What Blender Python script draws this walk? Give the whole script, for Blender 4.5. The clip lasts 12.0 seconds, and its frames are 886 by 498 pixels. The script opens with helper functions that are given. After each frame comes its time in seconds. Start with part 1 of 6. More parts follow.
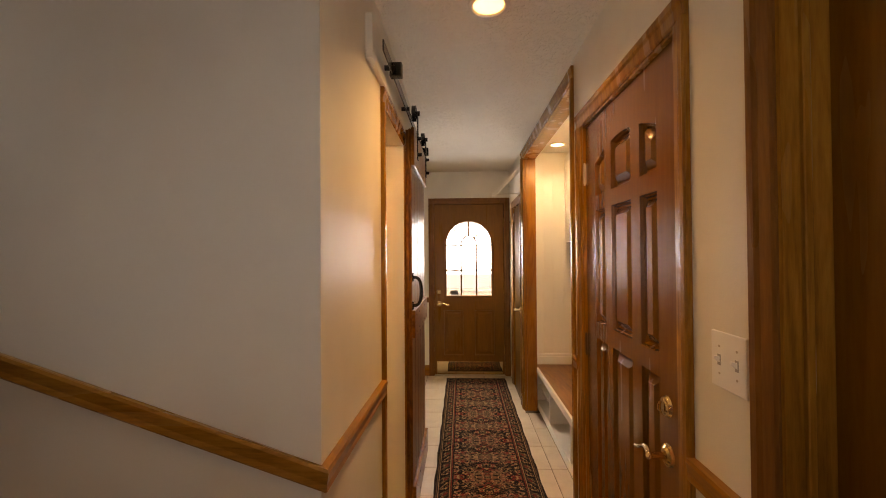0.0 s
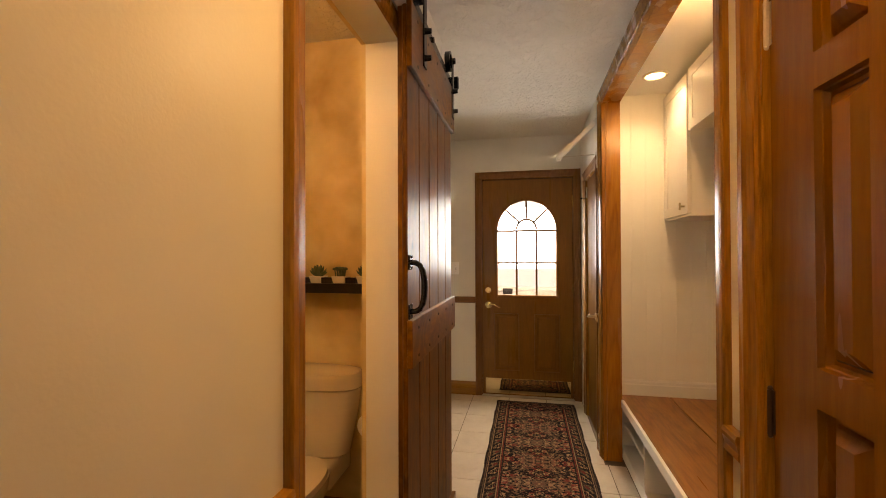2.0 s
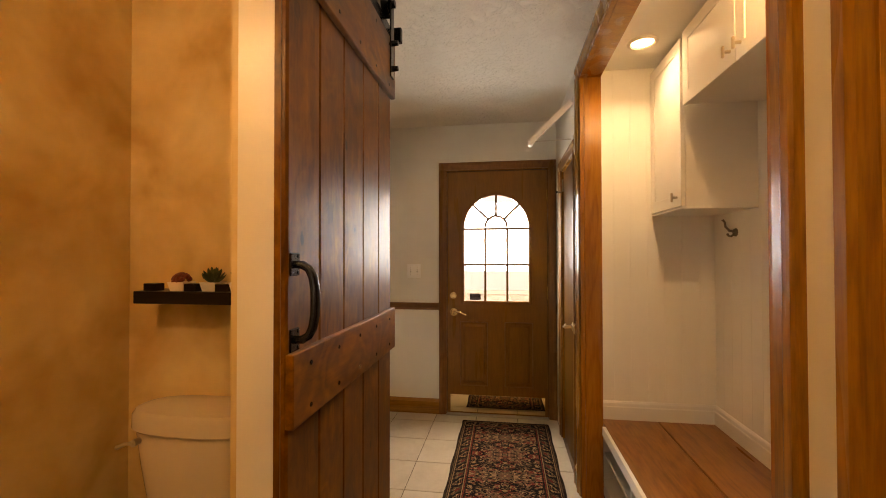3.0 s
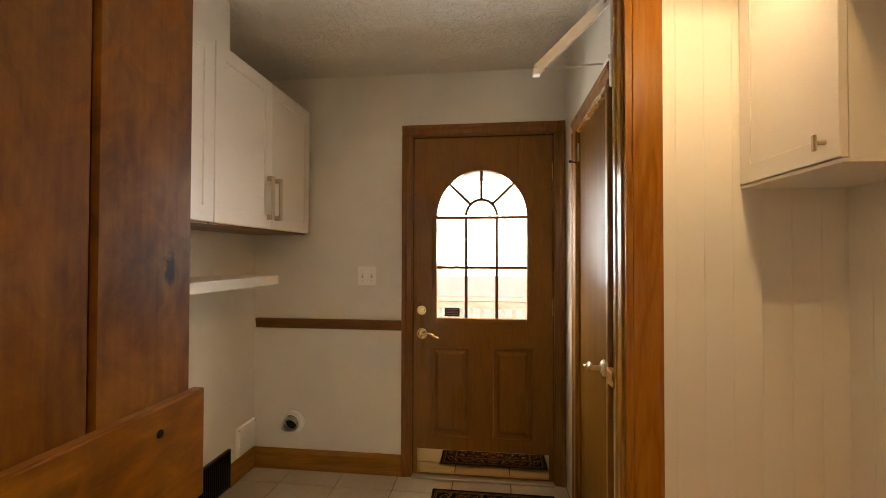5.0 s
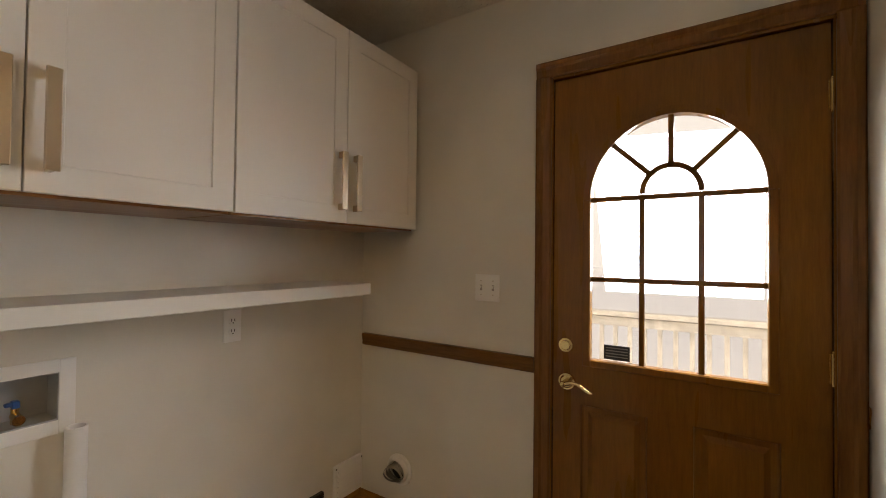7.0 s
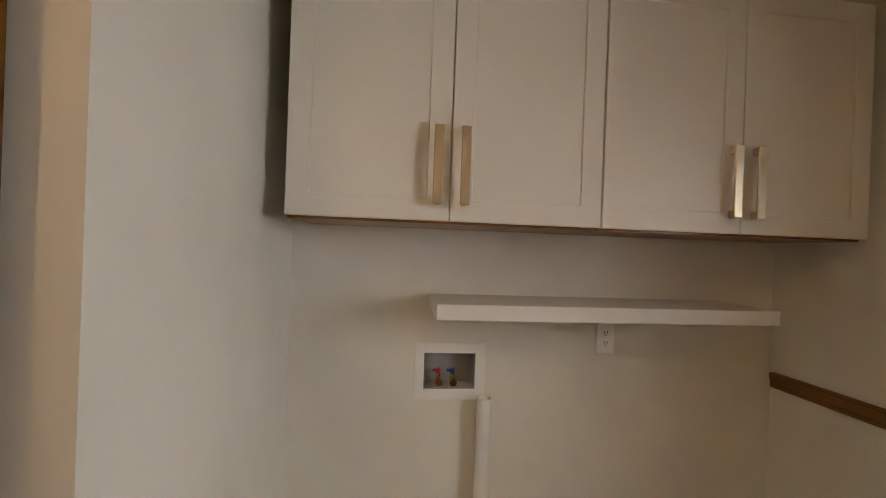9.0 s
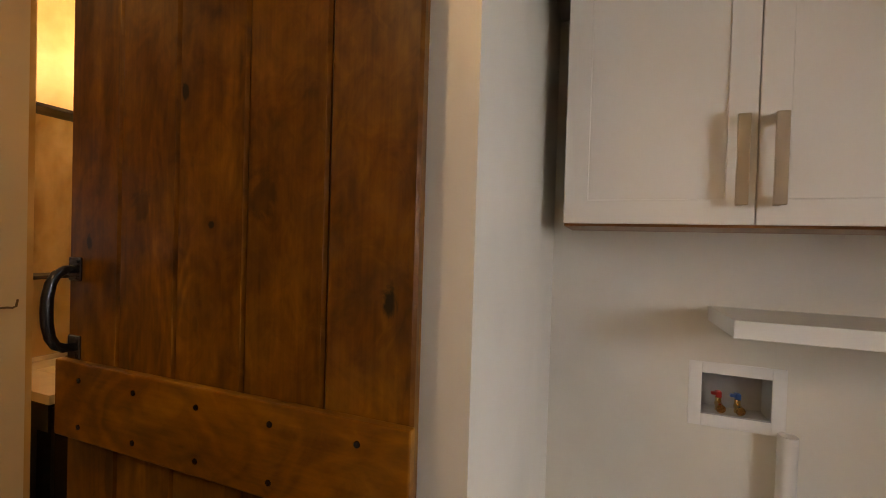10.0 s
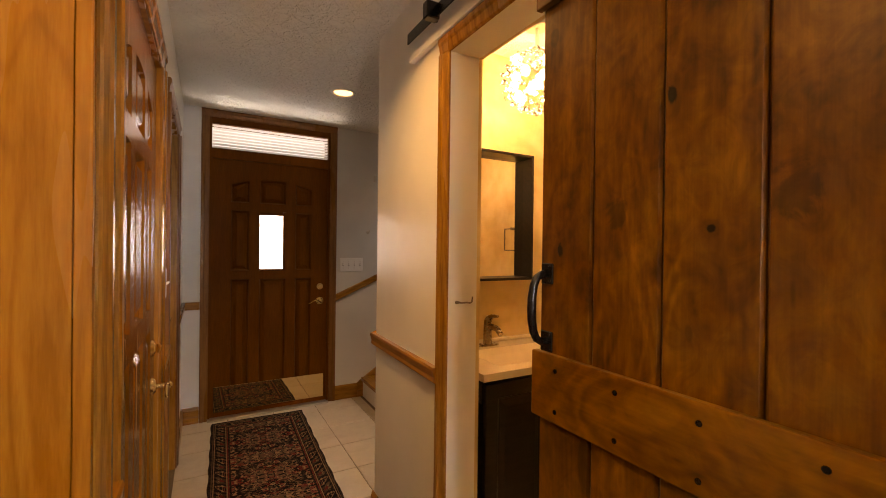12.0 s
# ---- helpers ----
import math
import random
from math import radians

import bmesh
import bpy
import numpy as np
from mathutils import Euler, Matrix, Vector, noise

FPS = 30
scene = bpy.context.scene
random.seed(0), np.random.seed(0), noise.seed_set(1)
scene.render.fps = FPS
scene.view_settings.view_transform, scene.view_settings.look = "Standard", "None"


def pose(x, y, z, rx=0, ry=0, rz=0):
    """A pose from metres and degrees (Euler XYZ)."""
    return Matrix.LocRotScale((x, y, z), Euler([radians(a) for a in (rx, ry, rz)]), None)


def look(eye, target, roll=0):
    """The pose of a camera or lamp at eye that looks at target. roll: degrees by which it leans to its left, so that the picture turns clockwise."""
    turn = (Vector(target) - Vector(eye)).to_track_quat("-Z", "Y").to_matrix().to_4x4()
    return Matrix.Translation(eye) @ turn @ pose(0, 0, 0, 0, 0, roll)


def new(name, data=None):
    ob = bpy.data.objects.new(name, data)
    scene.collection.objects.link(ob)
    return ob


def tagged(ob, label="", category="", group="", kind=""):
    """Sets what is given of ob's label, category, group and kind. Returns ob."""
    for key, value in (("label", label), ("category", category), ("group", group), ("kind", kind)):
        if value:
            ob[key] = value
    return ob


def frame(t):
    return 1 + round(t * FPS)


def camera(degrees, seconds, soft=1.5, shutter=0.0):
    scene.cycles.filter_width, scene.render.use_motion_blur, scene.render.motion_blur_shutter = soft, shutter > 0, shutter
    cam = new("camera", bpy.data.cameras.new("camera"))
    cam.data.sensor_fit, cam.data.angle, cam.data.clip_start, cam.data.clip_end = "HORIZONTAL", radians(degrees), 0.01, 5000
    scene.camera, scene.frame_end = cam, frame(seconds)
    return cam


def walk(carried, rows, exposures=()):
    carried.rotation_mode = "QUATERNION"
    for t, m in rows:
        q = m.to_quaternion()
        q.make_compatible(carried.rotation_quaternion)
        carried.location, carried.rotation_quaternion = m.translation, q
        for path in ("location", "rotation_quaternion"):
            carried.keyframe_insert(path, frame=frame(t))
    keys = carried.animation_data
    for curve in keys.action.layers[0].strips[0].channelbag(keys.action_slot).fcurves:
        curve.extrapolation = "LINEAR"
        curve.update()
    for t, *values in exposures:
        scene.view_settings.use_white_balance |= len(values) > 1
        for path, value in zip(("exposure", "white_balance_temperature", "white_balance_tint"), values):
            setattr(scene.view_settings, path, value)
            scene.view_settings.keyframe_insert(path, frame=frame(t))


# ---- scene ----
cam = camera(92.7, 12.0, soft=1.0)
PATH = [
    (0, (0.327, 0.951, 1.442), (0.241, 2.949, 1.468), -0.4),
    (0.5, (0.325, 1.166, 1.405), (0.296, 3.166, 1.425), -0.5),
    (1, (0.371, 1.478, 1.38), (0.278, 3.476, 1.398), -0.4),
    (1.5, (0.406, 1.745, 1.356), (0.135, 3.727, 1.373), -0.3),
    (2, (0.426, 1.984, 1.346), (0.034, 3.945, 1.366), -0.2),
    (2.5, (0.467, 2.235, 1.336), (0.073, 4.196, 1.361), -0.1),
    (3, (0.493, 2.463, 1.336), (0.201, 4.441, 1.364), -0.1),
    (3.5, (0.461, 2.695, 1.319), (0.263, 4.685, 1.35), 0.1),
    (5.5, (0.501, 3.742, 1.327), (0.224, 5.722, 1.361), 0.2),
    (6, (0.531, 3.989, 1.33), (0.01, 5.919, 1.361), 0.3),
    (6.5, (0.557, 4.204, 1.33), (-0.242, 6.037, 1.363), 0.4),
    (8.5, (0.545, 4.549, 1.368), (-1.332, 5.239, 1.381), 1.8),
    (9, (0.545, 4.469, 1.38), (-1.442, 4.693, 1.377), 2.1),
    (9.5, (0.554, 4.373, 1.396), (-1.43, 4.122, 1.358), 2.3),
    (10, (0.587, 4.277, 1.391), (-1.282, 3.564, 1.362), 1.7),
    (10.5, (0.637, 4.209, 1.392), (-1.025, 3.095, 1.375), 1.2),
    (11, (0.675, 4.148, 1.392), (-0.776, 2.772, 1.374), 1.0),
    (11.5, (0.718, 4.079, 1.385), (-0.491, 2.485, 1.368), 0.7),
    (12, (0.752, 4.026, 1.375), (-0.228, 2.283, 1.367), 0.7),
]
EXPOSURES = [(0, 0.15, 10300, 24), (1.5, 0.13, 10300, 23), (2.5, 0.06, 10700, 23), (3.5, 0.1, 10800, 23), (5.5, 0.04, 8700, 16), (6.5, -0.36, 8200, 16), (8.5, -0.5, 8300, 16), (9.5, -0.46, 8300, 17), (10.5, -0.48, 8500, 21), (11, -0.28, 8600, 22), (11.5, 0.0, 9200, 23), (12, 0.3, 9900, 24)]
walk(cam, [(t, look(e, g, r)) for t, e, g, r in PATH], EXPOSURES)

# ---- light ----
world = bpy.data.worlds.new("sky")
scene.world = world
world.use_nodes = True
_bg = world.node_tree.nodes["Background"]
_sky = world.node_tree.nodes.new("ShaderNodeTexSky")
_sky.sky_type, _sky.sun_disc = "NISHITA", False
_sky.sun_elevation, _sky.sun_rotation = radians(43), radians(110)
world.node_tree.links.new(_sky.outputs[0], _bg.inputs[0])
_bg.inputs[1].default_value = 0.15
_sun = new("sun", bpy.data.lights.new("sun", "SUN"))
_sun.data.energy, _sun.data.angle, _sun.data.color = 4.0, radians(8), (1, 0.95, 0.88)
_sun.matrix_world = look((8, -3, 8), (0, 0, 0))


def lamp(name, kind, place, target, energy, colour, size=0.1, size_y=None, spread=None, spot=None):
    d = bpy.data.lights.new(name, kind)
    d.energy, d.color = energy, colour
    if kind == "AREA":
        d.size = size
        if size_y:
            d.shape, d.size_y = "RECTANGLE", size_y
        else:
            d.shape = "DISK"
        if spread:
            d.spread = radians(spread)
    else:
        d.shadow_soft_size = size
    if spot:
        d.spot_size, d.spot_blend = radians(spot), 0.6
    ob = new(name, d)
    ob.matrix_world = look(place, target)
    return ob


WARM = (1.0, 0.63, 0.26)
DAY = (0.97, 0.96, 0.93)
COOL = (0.82, 0.90, 1.0)
lamp("hall_can_lamp", "AREA", (0.443, 2.62, 2.415), (0.443, 2.62, 0), 5.8, WARM, 0.11, spread=122)
lamp("entry_can_lamp", "AREA", (-0.063, 1.153, 2.415), (-0.063, 1.153, 0), 1.3, WARM, 0.11, spread=80)
lamp("nook_can_lamp", "AREA", (1.18, 4.7, 2.392), (1.18, 4.7, 0), 2.8, (1.0, 0.81, 0.57), 0.1, spread=125)
lamp("nook_can_lamp_near", "POINT", (1.18, 3.72, 2.36), (1.18, 3.72, 0), 12.5, (1.0, 0.71, 0.37), 0.035)
lamp("bath_lamp", "POINT", (-0.60, 2.50, 2.16), (0, 0, 0), 16.5, (1.0, 0.68, 0.40), 0.08)
# daylight: the door's window, the open sky over the back yard with added fill panels, the porch, and the upper stair
# window
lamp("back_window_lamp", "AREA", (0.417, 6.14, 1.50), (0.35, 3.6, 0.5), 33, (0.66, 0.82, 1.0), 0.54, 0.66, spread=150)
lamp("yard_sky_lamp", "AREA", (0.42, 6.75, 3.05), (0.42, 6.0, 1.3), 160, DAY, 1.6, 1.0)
# unseen fill panels added either side of the door to brighten the walls inside
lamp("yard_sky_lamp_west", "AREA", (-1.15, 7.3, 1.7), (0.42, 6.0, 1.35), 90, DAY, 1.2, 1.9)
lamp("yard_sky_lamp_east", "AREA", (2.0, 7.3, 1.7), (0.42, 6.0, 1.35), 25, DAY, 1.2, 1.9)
lamp("porch_sky_lamp", "AREA", (0.27, -0.9, 1.3), (0.27, 0.2, 2.25), 110, COOL, 1.6, 1.2)
lamp("stair_window_lamp", "AREA", (-2.36, 1.6, 3.8), (-0.4, 1.4, 1.0), 11.0, (0.74, 0.85, 1.0), 0.7, 1.0, spread=95)

# ---- helpers for building ----
class G:
    """A small wrapper round a bmesh, in world coordinates."""

    def __init__(self):
        self.bm = bmesh.new()

    def box(self, x0, x1, y0, y1, z0, z1, bev=0.0, seg=1):
        x0, x1 = min(x0, x1), max(x0, x1)
        y0, y1 = min(y0, y1), max(y0, y1)
        z0, z1 = min(z0, z1), max(z0, z1)
        m = Matrix.LocRotScale(((x0 + x1) / 2, (y0 + y1) / 2, (z0 + z1) / 2), None, (x1 - x0, y1 - y0, z1 - z0))
        r = bmesh.ops.create_cube(self.bm, size=1, matrix=m)
        if bev:
            edges = {e for v in r["verts"] for e in v.link_edges}
            bmesh.ops.bevel(self.bm, geom=list(edges), offset=bev, segments=seg, affect="EDGES", profile=0.5)
        return self

    def cyl(self, p, q, r, r2=None, n=20, caps=True):
        p, q = Vector(p), Vector(q)
        m = Matrix.Translation((p + q) / 2) @ (q - p).to_track_quat("Z", "Y").to_matrix().to_4x4()
        bmesh.ops.create_cone(self.bm, cap_ends=caps, segments=n, radius1=r, radius2=r if r2 is None else r2, depth=(q - p).length, matrix=m)
        return self

    def ball(self, c, r, sx=1, sy=1, sz=1, n=16):
        bmesh.ops.create_uvsphere(self.bm, u_segments=n, v_segments=max(6, n // 2), radius=r, matrix=Matrix.LocRotScale(c, None, (sx, sy, sz)))
        return self

    def tube(self, pts, r, n=8, flat=1.0):
        """A round bar along points."""
        pts = [Vector(p) for p in pts]
        rings = []
        side = None
        for i, p in enumerate(pts):
            d = (pts[min(i + 1, len(pts) - 1)] - pts[max(i - 1, 0)]).normalized()
            side = d.orthogonal() if side is None else side - d * side.dot(d)
            side = (d.orthogonal() if side.length < 1e-4 else side).normalized()
            q = Matrix((side, d.cross(side), d)).transposed()
            rr = r[i] if isinstance(r, (list, tuple)) else r
            rings.append([self.bm.verts.new(p + q @ Vector((rr * math.cos(a), rr * flat * math.sin(a), 0))) for a in [2 * math.pi * k / n for k in range(n)]])
        for a, b in zip(rings, rings[1:]):
            for k in range(n):
                self.bm.faces.new((a[k], a[(k + 1) % n], b[(k + 1) % n], b[k]))
        self.bm.faces.new(rings[0][::-1])
        self.bm.faces.new(rings[-1])
        return self

    def prism(self, outline, axis, a, b, bev=0.0):
        """A plane outline drawn out from a to b along an axis. Outline pairs are the other two axes in x, y, z order."""
        def at(u, v, w):
            return {"x": (w, u, v), "y": (u, w, v), "z": (u, v, w)}[axis]
        lo = [self.bm.verts.new(at(u, v, a)) for u, v in outline]
        hi = [self.bm.verts.new(at(u, v, b)) for u, v in outline]
        n = len(outline)
        fs = [self.bm.faces.new(lo), self.bm.faces.new(hi[::-1])]
        for i in range(n):
            fs.append(self.bm.faces.new((lo[i], hi[i], hi[(i + 1) % n], lo[(i + 1) % n])))
        bmesh.ops.recalc_face_normals(self.bm, faces=fs)
        if bev:
            es = {e for f in fs for e in f.edges}
            bmesh.ops.bevel(self.bm, geom=list(es), offset=bev, segments=2, affect="EDGES")
        return self

    def loft(self, rings):
        """Closed rings of equal length joined into a skin with capped ends."""
        vs = [[self.bm.verts.new(p) for p in r] for r in rings]
        n = len(vs[0])
        fs = []
        for a, b in zip(vs, vs[1:]):
            for k in range(n):
                fs.append(self.bm.faces.new((a[k], a[(k + 1) % n], b[(k + 1) % n], b[k])))
        fs += [self.bm.faces.new(vs[0][::-1]), self.bm.faces.new(vs[-1])]
        bmesh.ops.recalc_face_normals(self.bm, faces=fs)
        return self


def thing(name, place, label="", category="", group="", kind=""):
    ob = new(name)
    ob.location = place
    ob.empty_display_size = 0.05
    return tagged(ob, label, category, group, kind)


def base_of(ob):
    v = Vector((0, 0, 0))
    while ob:
        v += ob.location
        ob = ob.parent
    return v


def part(name, g, material, parent=None, label="", smooth=False, kind="", category="", centre=None):
    """Links a bmesh drawn in world coordinates as one mesh object."""
    bm = g.bm if isinstance(g, G) else g
    c = Vector(centre) if centre is not None else (Vector((0, 0, 0)) if parent is None else base_of(parent))
    bmesh.ops.translate(bm, verts=bm.verts, vec=-c)
    me = bpy.data.meshes.new(name)
    bm.to_mesh(me)
    bm.free()
    me.materials.append(material)
    if smooth:
        for p in me.polygons:
            p.use_smooth = True
        me.set_sharp_from_angle(angle=radians(35))
    ob = new(name, me)
    ob.location = c - (base_of(parent) if parent else Vector((0, 0, 0)))
    ob.parent = parent
    return tagged(ob, label, category, "", kind)


def setting(name, g, material, label="", category="", smooth=False):
    return part(name, g, material, None, label, smooth, "structure", category)


def piece(name, mesh, parent, place):
    ob = new(name, mesh)
    ob.parent = parent
    ob.location = Vector(place) - base_of(parent)
    return ob


# ---- materials ----
def material(name, rough=0.5, metal=0.0, colour=(0.8, 0.8, 0.8)):
    m = bpy.data.materials.new(name)
    m.use_nodes = True
    b = m.node_tree.nodes["Principled BSDF"]
    b.inputs["Base Color"].default_value = (*colour, 1)
    b.inputs["Roughness"].default_value = rough
    b.inputs["Metallic"].default_value = metal
    return m, m.node_tree, b


def node(t, kind, **sets):
    n = t.nodes.new(kind)
    for k, v in sets.items():
        if k in n.inputs:
            n.inputs[k].default_value = v
    return n


def coords(t, scale=(1, 1, 1), offset_random=False, space="Object"):
    tc = t.nodes.new("ShaderNodeTexCoord")
    mp = t.nodes.new("ShaderNodeMapping")
    mp.inputs["Scale"].default_value = scale
    t.links.new(tc.outputs[space], mp.inputs["Vector"])
    if offset_random:
        oi = t.nodes.new("ShaderNodeObjectInfo")
        mul = t.nodes.new("ShaderNodeMath")
        mul.operation = "MULTIPLY"
        mul.inputs[1].default_value = 37.0
        t.links.new(oi.outputs["Random"], mul.inputs[0])
        t.links.new(mul.outputs[0], mp.inputs["Location"])
    return mp.outputs[0]


def noise_tex(t, vec, scale, detail=4, rough=0.5, distortion=0.0):
    n = t.nodes.new("ShaderNodeTexNoise")
    n.inputs["Scale"].default_value = scale
    n.inputs["Detail"].default_value = detail
    n.inputs["Roughness"].default_value = rough
    n.inputs["Distortion"].default_value = distortion
    t.links.new(vec, n.inputs["Vector"])
    return n.outputs["Fac"]


def ramp(t, fac, stops):
    r = t.nodes.new("ShaderNodeValToRGB")
    e = r.color_ramp.elements
    while len(e) < len(stops):
        e.new(0.5)
    for el, (p, c) in zip(e, stops):
        el.position = p
        el.color = (*c, 1) if len(c) == 3 else c
    t.links.new(fac, r.inputs["Fac"])
    return r.outputs["Color"]


def mix(t, fac, a, b, mode="MIX"):
    n = t.nodes.new("ShaderNodeMix")
    n.data_type, n.blend_type = "RGBA", mode
    fin, ain, bin_ = n.inputs[0], n.inputs[6], n.inputs[7]
    for sock, v in ((fin, fac), (ain, a), (bin_, b)):
        if isinstance(v, (int, float)):
            sock.default_value = v
        elif isinstance(v, tuple):
            sock.default_value = (*v, 1)
        else:
            t.links.new(v, sock)
    return n.outputs[2]


def calc(t, op, a, b=0.0):
    n = t.nodes.new("ShaderNodeMath")
    n.operation = op
    for sock, v in ((n.inputs[0], a), (n.inputs[1], b)):
        if isinstance(v, (int, float)):
            sock.default_value = v
        else:
            t.links.new(v, sock)
    return n.outputs[0]


def bump(t, b, height, strength, distance):
    n = t.nodes.new("ShaderNodeBump")
    n.inputs["Strength"].default_value = strength
    n.inputs["Distance"].default_value = distance
    t.links.new(height, n.inputs["Height"])
    t.links.new(n.outputs["Normal"], b.inputs["Normal"])
    return n


def paint(name, colour, rough=0.45, dirt=0.06, orange=0.15, fine=160):
    m, t, b = material(name, rough)
    v = coords(t)
    big = noise_tex(t, v, 1.7, 3, 0.55)
    dark = tuple(c * (1 - dirt * 2.2) for c in colour)
    t.links.new(ramp(t, big, [(0.3, dark), (0.6, colour)]), b.inputs["Base Color"])
    h = noise_tex(t, v, fine, 2, 0.5)
    bump(t, b, h, orange, 0.0015)
    r = noise_tex(t, v, 6, 2)
    t.links.new(calc(t, "MULTIPLY_ADD", r, 0.18), b.inputs["Roughness"])
    n = b.inputs["Roughness"].links[0].from_node
    n.inputs[2].default_value = rough - 0.09
    return m


def wood(name, dark, mid, light, axis="z", rough=0.3, size=1.0, knots=0.0, bump_d=0.0006, coat=0.08, ring=0.12, figure=0.0):
    """Grain runs along the given axis of the object."""
    m, t, b = material(name, rough)
    k = {"x": 0, "y": 1, "z": 2}[axis]
    sc = [1.0, 1.0, 1.0]
    sc[k] = 0.09
    v = coords(t, tuple(s * size for s in sc), True)
    warp = noise_tex(t, v, 5.0, 4, 0.55, 0.4)
    fine = noise_tex(t, v, 95.0, 3, 0.7)
    tc = coords(t, tuple(1.0 if i != k else 0.05 for i in range(3)), True)
    wv = t.nodes.new("ShaderNodeTexWave")
    wv.wave_type, wv.bands_direction = "RINGS", {"x": "X", "y": "Y", "z": "Z"}[axis]
    wv.inputs["Scale"].default_value = 9.0 * size * (3.0 if ring > 0.2 else 1.0)
    wv.inputs["Distortion"].default_value = 3.5 if ring > 0.2 else 7.0
    wv.inputs["Detail"].default_value = 3.0
    wv.inputs["Detail Scale"].default_value = 1.4
    t.links.new(tc, wv.inputs["Vector"])
    f = calc(t, "ADD", calc(t, "MULTIPLY", warp, 0.2 if ring < 0.2 else 0.08), calc(t, "MULTIPLY", wv.outputs["Fac"], ring))
    f = calc(t, "ADD", f, calc(t, "MULTIPLY", fine, 0.80 - ring))
    if figure:
        flow = noise_tex(t, coords(t, tuple(1.0 if i != k else 0.11 for i in range(3)), True), 4.0 * size, 2, 0.45, 0.25)
        arch = calc(t, "SINE", calc(t, "MULTIPLY", flow, 170.0))
        f = calc(t, "ADD", f, calc(t, "MULTIPLY", calc(t, "POWER", calc(t, "MULTIPLY_ADD", arch, 0.5), 4.0), -figure))
        f.node.inputs[1].links[0].from_node.inputs[0].links[0].from_node.inputs[0].links[0].from_node.inputs[2].default_value = 0.5
    col = ramp(t, f, [(0.27, dark), (0.5, mid), (0.73, light)])
    if knots:
        vk = coords(t, tuple(1.0 if i != k else 0.55 for i in range(3)), True)
        vo = t.nodes.new("ShaderNodeTexVoronoi")
        vo.inputs["Scale"].default_value = 4.2
        wob = t.nodes.new("ShaderNodeTexNoise")
        wob.inputs["Scale"].default_value = 7.0
        t.links.new(vk, wob.inputs["Vector"])
        addv = t.nodes.new("ShaderNodeVectorMath")
        addv.operation = "MULTIPLY_ADD"
        addv.inputs[1].default_value = (0.12, 0.12, 0.12)
        t.links.new(wob.outputs["Color"], addv.inputs[0])
        t.links.new(vk, addv.inputs[2])
        t.links.new(addv.outputs[0], vo.inputs["Vector"])
        kn = ramp(t, vo.outputs["Distance"], [(0.03, (1, 1, 1)), (0.12, (0.35, 0.35, 0.35)), (0.3, (0, 0, 0))])
        patch = noise_tex(t, coords(t, tuple(1.0 if i != k else 0.4 for i in range(3)), True), 6.0, 3, 0.6, 0.8)
        col = mix(t, calc(t, "MULTIPLY", kn, knots), col, tuple(c * 0.22 for c in dark))
        col = mix(t, ramp(t, patch, [(0.42, (0, 0, 0)), (0.7, (0.55, 0.55, 0.55))]), col, light)
    t.links.new(col, b.inputs["Base Color"])
    bump(t, b, f, 0.16, bump_d)
    t.links.new(calc(t, "MULTIPLY_ADD", noise_tex(t, v, 12, 2), 0.2), b.inputs["Roughness"])
    b.inputs["Roughness"].links[0].from_node.inputs[2].default_value = rough - 0.08
    b.inputs["Specular IOR Level"].default_value = 0.24
    b.inputs["Coat Weight"].default_value = coat
    b.inputs["Coat Roughness"].default_value = 0.15
    return m


def metal(name, colour, rough, scratch=0.1):
    m, t, b = material(name, rough, 1.0, colour)
    v = coords(t)
    t.links.new(calc(t, "MULTIPLY_ADD", noise_tex(t, v, 60, 3), scratch), b.inputs["Roughness"])
    b.inputs["Roughness"].links[0].from_node.inputs[2].default_value = rough
    return m


def plain(name, colour, rough=0.5, var=0.12, scale=30, bumpy=0.0):
    m, t, b = material(name, rough)
    v = coords(t, offset_random=True)
    f = noise_tex(t, v, scale, 4, 0.6)
    t.links.new(ramp(t, f, [(0.3, tuple(c * (1 - var) for c in colour)), (0.7, tuple(min(1, c * (1 + var * 0.4)) for c in colour))]), b.inputs["Base Color"])
    if bumpy:
        bump(t, b, f, bumpy, 0.002)
    return m


WALL = paint("wall_paint", (0.81, 0.78, 0.70), 0.34)
WALL_ENTRY = paint("entry_wall_paint", (0.67, 0.645, 0.60), 0.4)
WALL_NOOK = paint("nook_paint", (0.86, 0.83, 0.75), 0.4, 0.03)
CABINET = paint("cabinet_paint", (0.81, 0.77, 0.70), 0.35, 0.03, 0.05)
WHITE = paint("white_trim_paint", (0.80, 0.78, 0.73), 0.4, 0.04, 0.06)
OAKC = ((0.18, 0.072, 0.011), (0.295, 0.130, 0.021), (0.39, 0.185, 0.034))
OAK_Z = wood("oak_upright", *OAKC, "z", 0.24, figure=0.09)
OAK_J = wood("golden_oak_upright", (0.26, 0.084, 0.008), (0.335, 0.121, 0.014), (0.40, 0.158, 0.020), "z", 0.24, ring=0.10, figure=0.17)
OAK_Y = wood("oak_along", *OAKC, "y", 0.26)
OAK_X = wood("oak_across", *OAKC, "x", 0.26)
DOOR = wood("stained_door", (0.150, 0.056, 0.0052), (0.176, 0.068, 0.0066), (0.200, 0.080, 0.0088), "z", 0.22, 1.5, bump_d=0.0002, coat=0.3)
DOOR_FLUSH = wood("satin_stained_flush_door", (0.080, 0.030, 0.0032), (0.096, 0.037, 0.0042), (0.112, 0.044, 0.0055), "z", 0.40, 1.2, bump_d=0.0004, coat=0.0)
DOOR_FLUSH.node_tree.nodes["Principled BSDF"].inputs["Specular IOR Level"].default_value = 0.05
